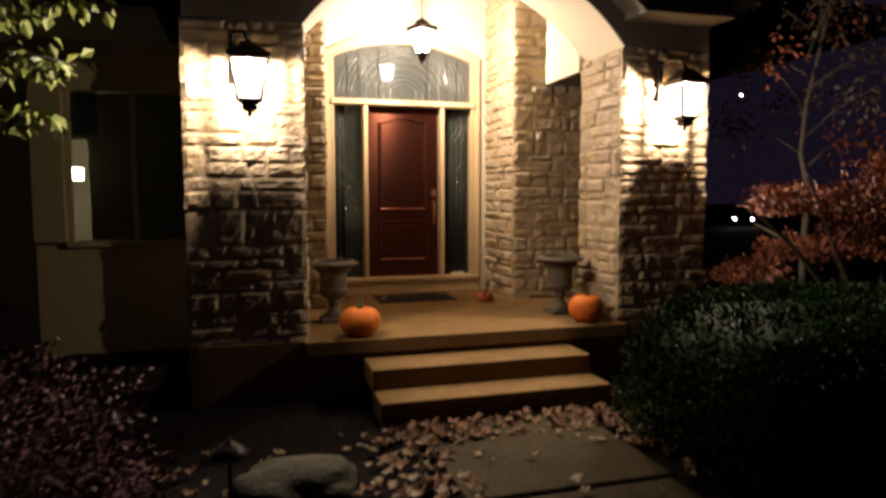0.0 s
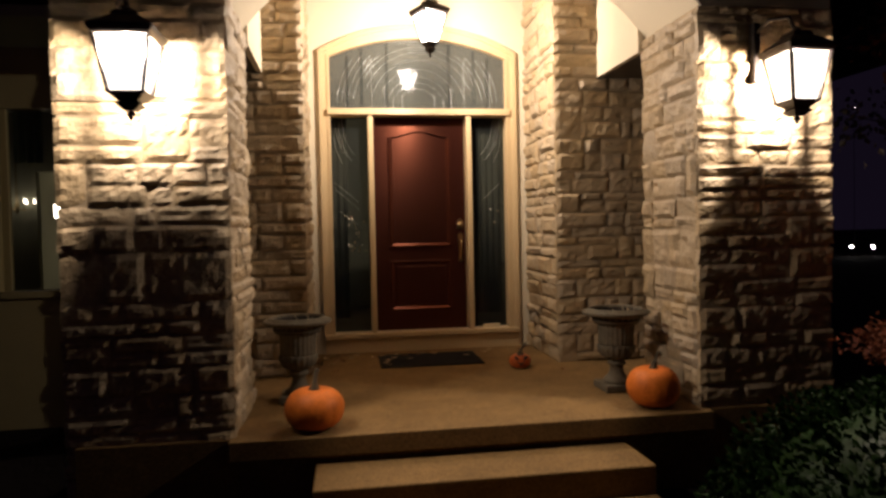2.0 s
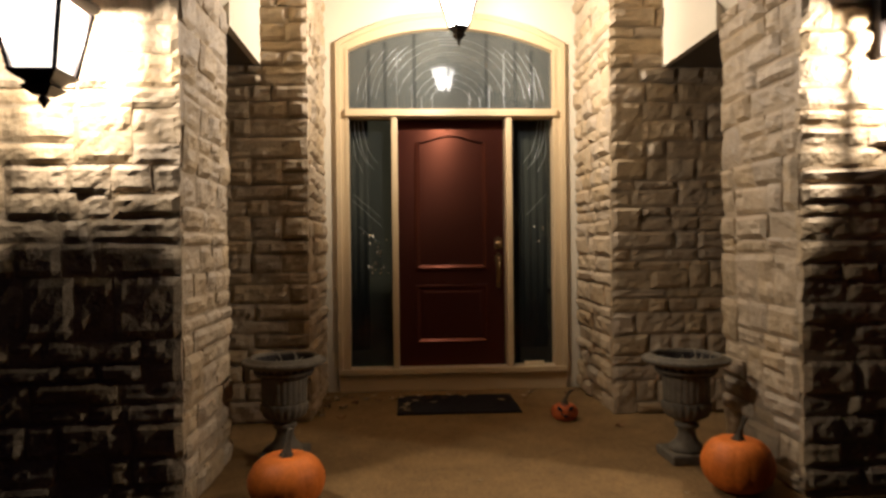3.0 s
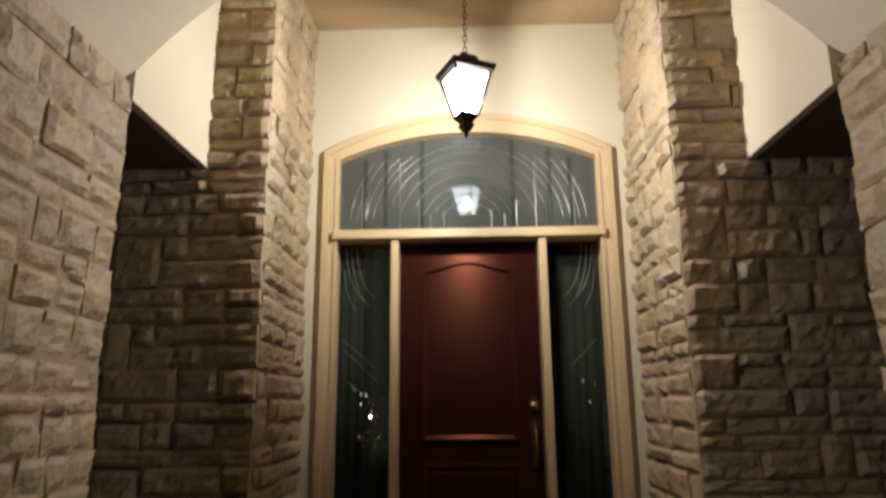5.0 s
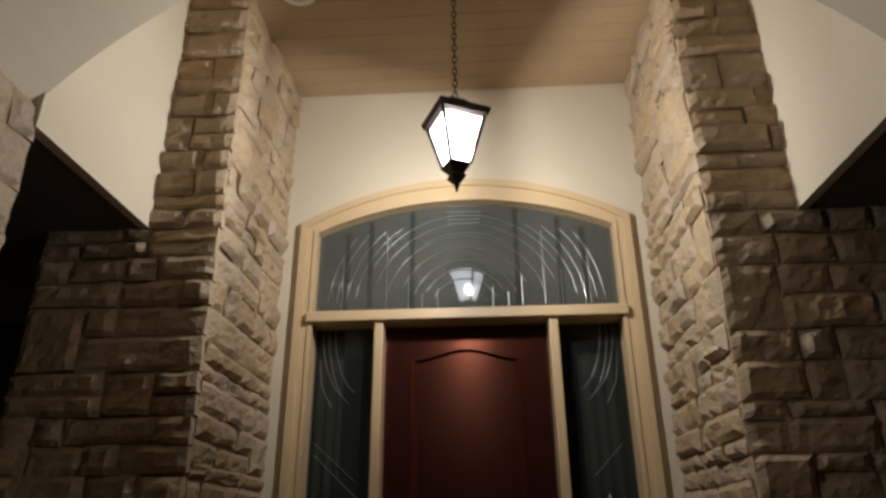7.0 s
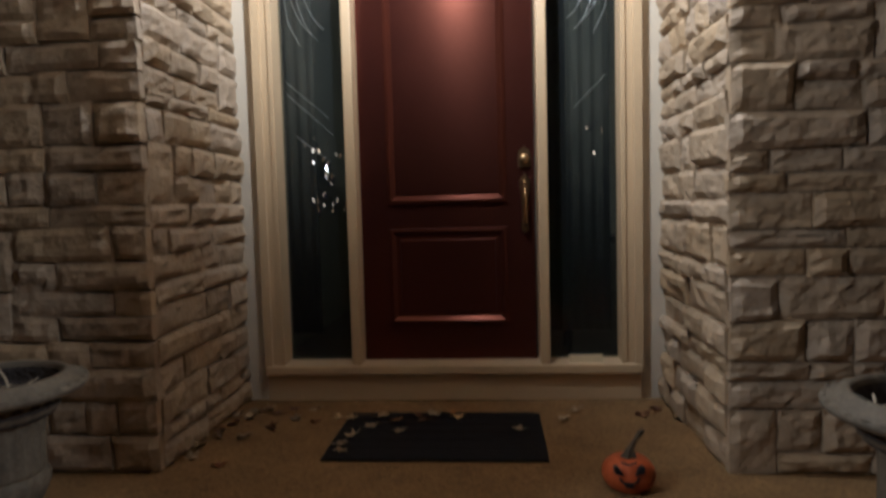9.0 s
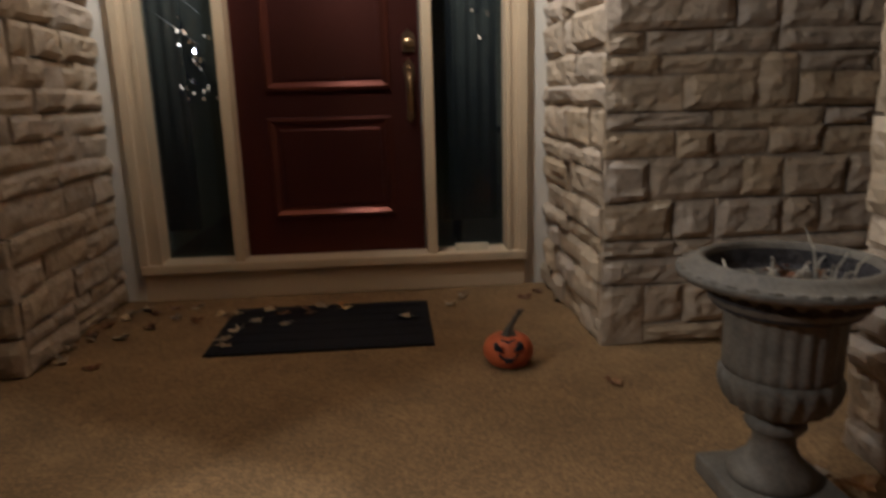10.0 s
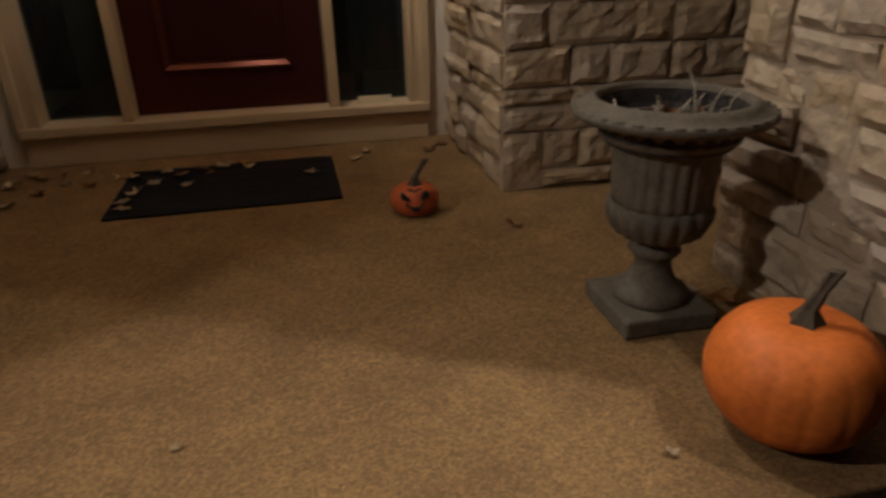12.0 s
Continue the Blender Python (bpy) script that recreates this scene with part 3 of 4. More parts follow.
# ---- things on the porch ----
def pumpkin(x, y, r, h, ribs, tilt, label, seed, skin=PUMPKIN, stem=1.0):
    top = thing("pumpkin", (x, y, 0), label, "pumpkin", "pumpkins on the porch")
    bm = bmesh.new()
    n, rows, segs = ribs, 18, ribs * 8
    rings = []
    for i in range(1, rows):
        a = math.pi * i / rows
        ring = []
        for k in range(segs):
            th = 2 * math.pi * k / segs
            groove = 1 - 0.017 * (1 - abs(math.sin(th * n / 2))) ** 2.2 * math.sin(a) ** 0.5
            wob = 1 + 0.03 * noise.noise((math.cos(th) * 1.5 + seed, math.sin(th) * 1.5, a))
            rr = r * math.sin(a) ** 0.86 * groove * wob
            dip = 0.10 * h * math.exp(-(math.sin(a) / 0.38) ** 2)
            zz = h / 2 + h / 2 * math.cos(a) - (dip if a < 1.57 else -dip * 0.8)
            ring.append(bm.verts.new((x + rr * math.cos(th), y + rr * math.sin(th), zz - 0.012)))
        rings.append(ring)
    for p, q in zip(rings, rings[1:]):
        for k in range(segs):
            bm.faces.new((p[k], q[k], q[(k + 1) % segs], p[(k + 1) % segs]))
    bm.faces.new(rings[0])
    bm.faces.new(rings[-1][::-1])
    part("body", bm, skin, top, smooth=True)
    bm = bmesh.new()
    base = h * 0.86
    s = r / 0.17 * stem
    pts = [(x, y, base - 0.01), (x + 0.004 * s, y, base + 0.03 * s), (x + tilt[0] * 0.5, y + tilt[1] * 0.5, base + 0.07 * s), (x + tilt[0], y + tilt[1], base + 0.115 * s)]
    rings = []
    for i, p in enumerate(pts):
        rad = (0.032, 0.0125, 0.0085, 0.011)[i] * s
        rings.append([bm.verts.new(Vector(p) + Vector((math.cos(t) * rad * (1 + 0.42 * (k % 2)), math.sin(t) * rad * (1 + 0.42 * (k % 2)), 0))) for k, t in enumerate([2 * math.pi * j / 10 for j in range(10)])])
    for a, b in zip(rings, rings[1:]):
        for k in range(10):
            bm.faces.new((a[k], a[(k + 1) % 10], b[(k + 1) % 10], b[k]))
    bm.faces.new(rings[-1])
    part("stem", bm, STEM, top, "dry brown stem")
    return top


pumpkin(-0.963, -2.515, 0.180, 0.275, 14, (0.02, 0.03), "orange pumpkin near the porch edge by an urn", 3)
pumpkin(1.222, -2.49, 0.171, 0.288, 15, (0.035, -0.012), "large orange pumpkin against the stone pier", 8)

baby = pumpkin(0.70, -1.09, 0.092, 0.135, 10, (0.045, 0.0), "small orange pumpkin with a drawn face beside the mat", 5, PUMPKIN_RED, 1.45)
skin = [c for c in baby.children if c.name.startswith("body")][0]
FX, FY = 0.685, -1.09
for sx in (-1, 1):
    bm = bmesh.new()
    prism(bm, [(FX + sx * dx, dz) for dx, dz in ((0.018, 0.080), (0.050, 0.088), (0.052, 0.108), (0.040, 0.112))], FY - 0.094, FY - 0.070)
    part("drawn_eye", bm, INK, skin, "black slanted drawn eye")
    bm = bmesh.new()
    tube(bm, [(FX, FY - 0.084, 0.112), (FX + sx * 0.012, FY - 0.081, 0.119), (FX + sx * 0.026, FY - 0.076, 0.120)], 0.004, 5)
    part("drawn_brow", bm, INK, skin)
    bm = bmesh.new()
    tube(bm, [(FX + sx * 0.034, FY - 0.086, 0.070), (FX + sx * 0.024, FY - 0.092, 0.058), (FX + sx * 0.014, FY - 0.095, 0.052)], 0.0035, 5)
    part("mouth_line", bm, INK, skin)
bm = bmesh.new()
prism(bm, [(FX - 0.018, 0.056), (FX + 0.018, 0.056), (FX + 0.013, 0.040), (FX - 0.013, 0.040)], FY - 0.098, FY - 0.075)
part("drawn_mouth", bm, INK, skin, "black drawn mouth")


def urn(x, y, label, girth=0.95, tall=1.02):
    top = thing("garden_urn", (x, y, 0), label, "urn", "urns on the porch")
    bm = bmesh.new()
    box(bm, x - 0.136, x + 0.136, y - 0.136, y + 0.136, 0.0, 0.052, 0.008)
    part("plinth", bm, URN, top)
    bm = bmesh.new()
    lathe(bm, [(0.104, 0.05), (0.106, 0.066), (0.092, 0.084), (0.066, 0.105), (0.052, 0.14), (0.049, 0.168), (0.062, 0.176), (0.073, 0.19), (0.064, 0.206), (0.045, 0.216)], 32, x, y)
    part("foot", bm, URN, top, smooth=True)
    bm = bmesh.new()
    lathe(bm, [(0.05, 0.213), (0.078, 0.222), (0.118, 0.245), (0.137, 0.285), (0.141, 0.31), (0.134, 0.325)], 96, x, y, flute=lambda a, h: 1 + 0.05 * math.cos(a * 20) * math.sin((h - 0.21) / 0.12 * math.pi))
    part("gadrooned_bowl", bm, URN, top, smooth=True)
    bm = bmesh.new()
    lathe(bm, [(0.132, 0.32), (0.128, 0.34), (0.129, 0.42), (0.134, 0.49), (0.160, 0.522)], 120, x, y, flute=lambda a, h: 1 + 0.055 * abs(math.sin(a * 12)) * (1 if 0.33 < h < 0.52 else 0))
    part("fluted_body", bm, URN, top, smooth=True)
    bm = bmesh.new()
    prof = [(0.160, 0.515), (0.195, 0.525), (0.238, 0.536), (0.251, 0.546), (0.252, 0.556), (0.240, 0.562), (0.222, 0.564), (0.214, 0.574), (0.202, 0.582), (0.192, 0.582), (0.186, 0.574), (0.178, 0.49), (0.165, 0.48)]
    rings = []
    for r, h in prof:
        rings.append([bm.verts.new((x + r * (1 + (0.010 * abs(math.sin(17 * a)) if r > 0.225 else 0)) * math.cos(a), y + r * (1 + (0.010 * abs(math.sin(17 * a)) if r > 0.225 else 0)) * math.sin(a), h)) for a in [2 * math.pi * k / 120 for k in range(120)]])
    for p, q in zip(rings, rings[1:]):
        for k in range(120):
            bm.faces.new((p[k], p[(k + 1) % 120], q[(k + 1) % 120], q[k]))
    rim = part("rolled_rim", bm, URN, top, "weathered rim with beaded edge", smooth=True)
    bm = bmesh.new()
    for k in range(34):
        a = 2 * math.pi * k / 34
        bmesh.ops.create_icosphere(bm, subdivisions=2, radius=1.0, matrix=Matrix.Translation((x + 0.240 * math.cos(a), y + 0.240 * math.sin(a), 0.556)) @ Matrix.Rotation(a, 4, "Z") @ Matrix.Rotation(radians(-28), 4, "Y") @ Matrix.Diagonal((0.013, 0.0195, 0.0065, 1)))
    part("egg_moulding", bm, URN, rim, smooth=True)
    # soil; its outer ring climbs the inner wall as painted shade below the rim
    bm = bmesh.new()
    lathe(bm, [(0.02, 0.47), (0.165, 0.475), (0.181, 0.50), (0.1835, 0.566), (0.178, 0.53), (0.15, 0.512), (0.05, 0.52), (0.02, 0.518)], 24, x, y)
    part("soil", bm, SOIL, top, "dark soil, its edge drawn up the wall as shade inside the rim")
    rng = random.Random(int(x * 100))
    for _ in range(26):
        bm = bmesh.new()
        a, d, w = rng.uniform(0, 6.28), rng.uniform(0.0, 0.13), rng.uniform(0.012, 0.026)
        m = pose(x + d * math.cos(a), y + d * math.sin(a), 0.527 + rng.uniform(0, 0.02), rng.uniform(-50, 50), rng.uniform(-50, 50), rng.uniform(0, 360))
        vs = [bm.verts.new(m @ Vector(p)) for p in ((-w, 0, 0), (0, -w * 0.5, w * 0.3), (w, 0, 0), (0, w * 0.5, w * 0.3))]
        bm.faces.new((vs[0], vs[1], vs[2]))
        bm.faces.new((vs[0], vs[2], vs[3]))
        part("dead_leaf", bm, LEAF_FALLEN, top, "curled brown dead leaf")
    for k in range(26):
        a, d = rng.uniform(0, 6.28), rng.uniform(0.02, 0.15)
        px, py = x + d * math.cos(a), y + d * math.sin(a)
        hgt = (0.12 if k == 3 else 0.085 if k in (9, 15) else rng.uniform(0.008, 0.035))
        lx_, ly_ = rng.uniform(-0.05, 0.05), rng.uniform(-0.04, 0.04)
        bm = bmesh.new()
        tube(bm, [(px, py, 0.495), (px + lx_ * 0.4, py + ly_ * 0.4, 0.53 + hgt * 0.6), (px + lx_, py + ly_, 0.53 + hgt)], rng.uniform(0.003, 0.006), 5, 0.5)
        part("dry_stalk", bm, STALK, top)
    about = Matrix.Translation((x, y, 0)) @ Matrix.Diagonal((girth, girth, tall, 1)) @ Matrix.Translation((-x, -y, 0))
    for piece in top.children_recursive:
        piece.data.transform(about)
    return top


urn(1.182, -1.99, "weathered grey-green urn with dry stalks beside the pier")
urn(-1.10, -1.79, "weathered grey-green urn with dead stalks near the wall")

mat_top = thing("doormat", (-0.02, -0.58, 0), "black rubber doormat with fallen leaves on it", "doormat")
bm = bmesh.new()
box(bm, -0.468, 0.440, -0.872, -0.287, 0.001, 0.012, 0.003)
part("mat_base", bm, RUBBER, mat_top)
for k in range(6):
    bm = bmesh.new()
    y = -0.85 + k * 0.098
    box(bm, -0.455, 0.412, y, y + 0.075, 0.0105, 0.0135, 0.001)
    part("mat_rib", bm, RUBBER, mat_top)

card = thing("card", (0.68, -0.03, 0.19), "cream card leaning on the sidelight sill", "card")
bm = bmesh.new()
box(bm, 0.61, 0.78, -0.035, -0.028, 0.19, 0.232, 0.001)
part("sheet", bm, PAPER, card)

# ---- planting and garden ----
def leaf_cloud(name, mat, parent, count, shape, size, seed, label="", droop=0.3):
    """One mesh of many small folded leaves; shape(rng) gives a place and an outward direction."""
    rng = random.Random(seed)
    verts, faces = [], []
    for _ in range(count):
        p, d = shape(rng)
        s = size * rng.uniform(0.6, 1.35)
        d = (Vector(d) + Vector((rng.gauss(0, 0.5), rng.gauss(0, 0.5), rng.gauss(0, 0.5) - droop))).normalized()
        side = d.cross(Vector((rng.gauss(0, 1), rng.gauss(0, 1), rng.gauss(0, 1)))).normalized()
        up = d.cross(side) * (0.12 * s)
        b = len(verts)
        p = Vector(p)
        verts += [p, p + d * s * 0.5 + side * s * 0.32 + up, p + d * s, p + d * s * 0.5 - side * s * 0.32 + up]
        faces += [(b, b + 1, b + 2), (b, b + 2, b + 3)]
    me = bpy.data.meshes.new(name)
    me.from_pydata([tuple(v) for v in verts], [], faces)
    me.materials.append(mat)
    ob = new(name, me)
    ob.parent = parent
    ob.matrix_parent_inverse = parent.matrix_basis.inverted()
    ob["kind"] = "stuff"
    if label:
        ob["label"] = label
    return ob


def blob(cx, cy, cz, rx, ry, rz, rough, seed, shell=0.75, low=-1.0, square=2.0):
    def shape(rng):
        while True:
            d = Vector((rng.gauss(0, 1), rng.gauss(0, 1), rng.gauss(0, 1))).normalized()
            if d.z >= low:
                break
        f = rng.uniform(shell, 1.0) * sum(abs(c) ** square for c in d) ** (-1 / square) * (1 + rough * noise.noise(d * 2.3 + Vector((seed, seed, 0))) + rough * 0.5 * noise.noise(d * 6 + Vector((seed, 0, 0))))
        return (cx + d.x * rx * f, cy + d.y * ry * f, cz + d.z * rz * f), d
    return shape


hedge = thing("boxwood_hedge", (1.75, -4.75, GROUND), "rounded clipped dark green boxwood shrub beside the path", "shrub")
bm = bmesh.new()
bmesh.ops.create_icosphere(bm, subdivisions=3, radius=1.0)
for v in bm.verts:
    f = (0.86 + 0.05 * noise.noise(v.co * 2.5)) * sum(abs(c) ** 3.2 for c in v.co) ** (-1 / 3.2)
    v.co = Vector((1.80 + v.co.x * 1.28 * f, -4.72 + v.co.y * 0.86 * f, -0.01 + v.co.z * 0.57 * f))
part("dense_core", bm, LEAF_BOX, hedge, smooth=True)
leaf_cloud("crown", LEAF_BOX, hedge, 34000, blob(1.80, -4.72, -0.01, 1.30, 0.88, 0.59, 0.12, 2, 0.86, -1.0, 3.2), 0.032, 4, droop=0.0)
bm = bmesh.new()
tube(bm, [(1.85, -4.7, GROUND - 0.05), (1.87, -4.7, -0.2), (1.85, -4.7, 0.1)], 0.05, 8, 0.5)
part("trunk", bm, BARK, hedge)

maple = thing("red_maple_shrub", (3.15, -3.9, GROUND), "low spreading maple with rusty red autumn leaves", "shrub")
for k in range(9):
    a = k * 0.7
    bm = bmesh.new()
    tube(bm, [(3.15, -3.9, GROUND - 0.02), (3.15 + 0.25 * math.cos(a), -3.9 + 0.25 * math.sin(a), 0.2), (3.15 + 0.7 * math.cos(a), -3.9 + 0.6 * math.sin(a), 0.75), (3.15 + 1.15 * math.cos(a), -3.9 + 0.9 * math.sin(a), 0.95 + 0.2 * (k % 3))], 0.035, 6, 0.25)
    part("limb", bm, BARK, maple)
rngm = random.Random(12)
for k in range(15):
    a, d = rngm.uniform(0, 6.28), rngm.uniform(0.1, 1.2)
    cx, cy, cz = 3.15 + d * math.cos(a), -3.9 + 0.8 * d * math.sin(a), rngm.uniform(0.75, 1.65) - 0.25 * d
    leaf_cloud("leaf_clump", LEAF_MAPLE, maple, 1900, blob(cx, cy, cz, 0.34, 0.30, 0.16, 0.6, k + 20, 0.35, -0.6), 0.034, k, droop=0.4)

sapling = thing("thin_tree", (4.68, -1.6, GROUND), "slender tree with sparse autumn leaves beside the house", "tree")
bm = bmesh.new()
tube(bm, [(4.68, -1.6, GROUND - 0.05), (4.63, -1.6, 0.6), (4.70, -1.6, 1.2), (4.53, -1.62, 1.7), (4.58, -1.62, 2.3), (4.78, -1.6, 3.0), (4.98, -1.6, 3.8)], 0.045, 8, 0.35)
for k in range(12):
    a = k * 2.4
    z0 = 1.5 + k * 0.19
    tube(bm, [(4.58, -1.6, z0), (4.58 + 0.4 * math.cos(a), -1.6 + 0.4 * math.sin(a), z0 + 0.3), (4.58 + 1.0 * math.cos(a), -1.6 + 0.9 * math.sin(a), z0 + 0.5)], 0.014, 5, 0.3)
part("trunk", bm, BARK, sapling, smooth=True)
for k in range(12):
    a = k * 2.4
    z0 = 1.5 + k * 0.19
    leaf_cloud("leaf_clump", LEAF_DULL if k % 4 else LEAF_MAPLE, sapling, 130, blob(4.58 + 0.8 * math.cos(a), -1.6 + 0.7 * math.sin(a), z0 + 0.42, 0.55, 0.5, 0.35, 0.4, k + 50, 0.1), 0.07, k + 80, droop=0.6)

barberry = thing("barberry_shrub", (-2.92, -5.1, GROUND), "dark purple barberry shrub in the mulch bed", "shrub")
for k in range(7):
    a = k * 0.9
    bm = bmesh.new()
    tube(bm, [(-2.92, -5.1, GROUND), (-2.92 + 0.3 * math.cos(a), -5.1 + 0.3 * math.sin(a), -0.1)], 0.012, 5, 0.5)
    part("stem", bm, BARK, barberry)
leaf_cloud("crown", LEAF_PURPLE, barberry, 7000, blob(-2.92, -5.1, 0.0, 0.66, 0.58, 0.52, 0.4, 9, 0.55, -0.5), 0.035, 33)

tree = thing("young_tree", (-4.3, -2.7, GROUND), "young tree with yellow-green leaves by the house", "tree")
bm = bmesh.new()
tube(bm, [(-4.3, -2.7, GROUND - 0.05), (-4.28, -2.72, 1.0), (-4.33, -2.7, 2.0), (-4.28, -2.7, 3.4)], 0.05, 8, 0.5)
for pts in ([(-4.3, -2.7, 2.2), (-3.9, -2.8, 2.5), (-3.4, -2.85, 2.62), (-2.9, -2.9, 2.60)], [(-4.3, -2.7, 1.9), (-3.9, -2.8, 2.15), (-3.4, -2.85, 2.22), (-3.0, -2.9, 2.12)],
            [(-4.3, -2.7, 1.5), (-3.9, -2.8, 1.75), (-3.5, -2.85, 1.80), (-3.25, -2.9, 1.74)]):
    tube(bm, pts, 0.013, 6, 0.3)
part("trunk", bm, BARK, tree, smooth=True)
for k, (cx, cy, cz, r) in enumerate(((-3.55, -2.8, 2.55, 0.40), (-3.05, -2.9, 2.58, 0.26), (-3.5, -2.8, 2.15, 0.36), (-3.15, -2.85, 2.12, 0.25), (-3.6, -2.8, 1.76, 0.34), (-3.3, -2.85, 1.78, 0.2), (-4.2, -2.7, 3.1, 0.6))):
    leaf_cloud("leaf_spray", LEAF_GREEN, tree, int(90 * r / 0.4), blob(cx, cy, cz, r, r, r * 0.42, 0.4, k + 70, 0.15), 0.105, k + 90, droop=0.9)


def lobed_leaf(verts, faces, p, size, rng):
    """A five-lobed curled leaf lying at p."""
    turn = rng.uniform(0, 6.28)
    tip = Matrix.Rotation(rng.gauss(0, 0.35), 3, "X") @ Matrix.Rotation(rng.gauss(0, 0.35), 3, "Y")
    b = len(verts)
    verts.append(tuple(Vector(p) + Vector((0, 0, 0.008))))
    for k in range(11):
        a = turn + 2 * math.pi * k / 11
        r = size * ((0.55, 0.30)[k % 2] if k else 0.5) * rng.uniform(0.75, 1.15)
        q = tip @ Vector((r * math.cos(a), r * math.sin(a), 0.35 * size * rng.random() * (0.5 + 0.5 * math.cos(a * 2))))
        verts.append(tuple(Vector(p) + Vector((q.x, q.y, abs(q.z) + 0.004))))
    for k in range(11):
        faces.append((b, b + 1 + k, b + 1 + (k + 1) % 11))


def litter(name, mat, spots, size, label, seed):
    rng = random.Random(seed)
    verts, faces = [], []
    for n, x0, x1, y0, y1, z in spots:
        for _ in range(n):
            lobed_leaf(verts, faces, (rng.uniform(x0, x1), rng.uniform(y0, y1), z + rng.uniform(0, 0.03)), size * rng.uniform(0.6, 1.3), rng)
    me = bpy.data.meshes.new(name)
    me.from_pydata(verts, [], faces)
    me.materials.append(mat)
    return tagged(new(name, me), label, "leaves", "", "stuff")


litter("fallen_leaves", LEAF_FALLEN, [(150, -0.85, 1.15, -3.98, -3.56, GROUND + 0.01), (60, 0.62, 1.0, -4.9, -3.9, GROUND + 0.01), (50, -1.1, -0.6, -4.9, -3.6, GROUND + 0.01), (60, -3.5, -0.7, -6.4, -3.6, GROUND + 0.01), (25, 0.4, 3.0, -3.6, -2.9, GROUND + 0.01)], 0.13, "reddish brown maple leaves fallen at the foot of the steps", 61)
litter("fallen_leaves", LEAF_PALE, [(22, -0.85, 1.15, -4.05, -3.56, GROUND + 0.03), (22, -0.7, 0.66, -5.6, -3.9, GROUND + 0.036), (20, 0.60, 1.0, -4.9, -3.9, GROUND + 0.02), (40, -1.2, -0.65, -5.0, -3.6, GROUND + 0.02), (90, -2.9, -0.8, -5.9, -3.6, GROUND + 0.02), (10, -0.74, 0.5, -7.5, -5.6, GROUND + 0.036)], 0.078, "pale yellow leaves fallen on the path and mulch", 62)
rngl = random.Random(77)
for k, (x, y, z) in enumerate(((-0.62, -0.40, 0.0), (-0.52, -0.34, 0.0), (-0.72, -0.36, 0.0), (-0.80, -0.48, 0.0), (-0.95, -0.35, 0.0), (-0.88, -0.62, 0.0), (-0.22, -0.44, 0.016), (-0.05, -0.33, 0.016), (0.06, -0.38, 0.016), (0.02, -0.31, 0.016),
                               (-0.38, -0.62, 0.016), (-0.42, -0.72, 0.016), (-0.86, -0.92, 0.0), (0.55, -0.36, 0.0), (0.62, -0.25, 0.0), (0.92, -0.30, 0.0), (0.95, -2.52, 0.0), (-0.02, -2.26, 0.0), (1.02, -1.32, 0.0), (0.33, -0.55, 0.016), (-0.30, -0.35, 0.016), (-0.14, -0.36, 0.016), (-0.33, -0.50, 0.016), (-0.19, -0.56, 0.016), (-0.10, -0.42, 0.016), (-0.44, -0.40, 0.016), (-0.40, -0.80, 0.016),
                               (-1.0, -0.42, 0.0), (-1.02, -0.30, 0.0), (-0.97, -0.24, 0.0), (-1.03, -0.52, 0.0), (-0.99, -0.60, 0.0), (-0.90, -0.22, 0.0), (-0.84, -0.27, 0.0), (-1.03, -0.72, 0.0), (-1.02, -0.84, 0.0), (-0.78, -0.20, 0.0), (-0.66, -0.22, 0.0), (1.36, -2.10, 0.0), (1.40, -2.02, 0.02), (1.38, -2.12, 0.0), (1.34, -1.92, 0.0), (1.0, -0.22, 0.0), (1.05, -0.36, 0.0))):
    verts, faces = [], []
    lobed_leaf(verts, faces, (x, y, z), 0.035 if k in (16, 17) else 0.07 if k > 19 and k < 27 else 0.075, rngl)
    me = bpy.data.meshes.new("fallen_leaf")
    me.from_pydata(verts, [], faces)
    me.materials.append(LEAF_PALE if k % 3 else LEAF_FALLEN)
    tagged(new("fallen_leaf", me), "dry curled fallen leaf lying on the porch", "leaf", "leaves on the porch")

# path slabs, boulder, path lights
for k, (y0, y1, x0, x1) in enumerate(((-4.82, -3.62, -0.74, 0.56), (-6.12, -4.87, -0.78, 0.52), (-7.5, -6.25, -1.0, 0.40), (-8.9, -7.55, -1.5, 0.0), (-10.4, -8.95, -2.1, -0.6))):
    bm = bmesh.new()
    box(bm, x0, x1, y0, y1, GROUND - 0.06, GROUND + 0.035, 0.012)
    for v in bm.verts:
        v.co.x += 0.012 * noise.noise(v.co * 5)
    tagged(link_mesh("path_slab", bm, SLAB), "worn tan flagstone slab of the garden path", "paving slab", "slabs of the path", "structure")

rock = thing("boulder", (-1.6, -4.36, GROUND), "low rounded tan boulder in the mulch", "boulder")
bm = bmesh.new()
bmesh.ops.create_icosphere(bm, subdivisions=4, radius=1.0)
for v in bm.verts:
    f = 1 + 0.22 * noise.noise(v.co * 1.6) + 0.06 * noise.noise(v.co * 5)
    v.co = Vector((-1.60 + v.co.x * 0.36 * f, -4.36 + v.co.y * 0.26 * f, GROUND + 0.05 + max(-0.5, v.co.z) * 0.135 * f))
part("stone_body", bm, ROCK, rock, smooth=True)

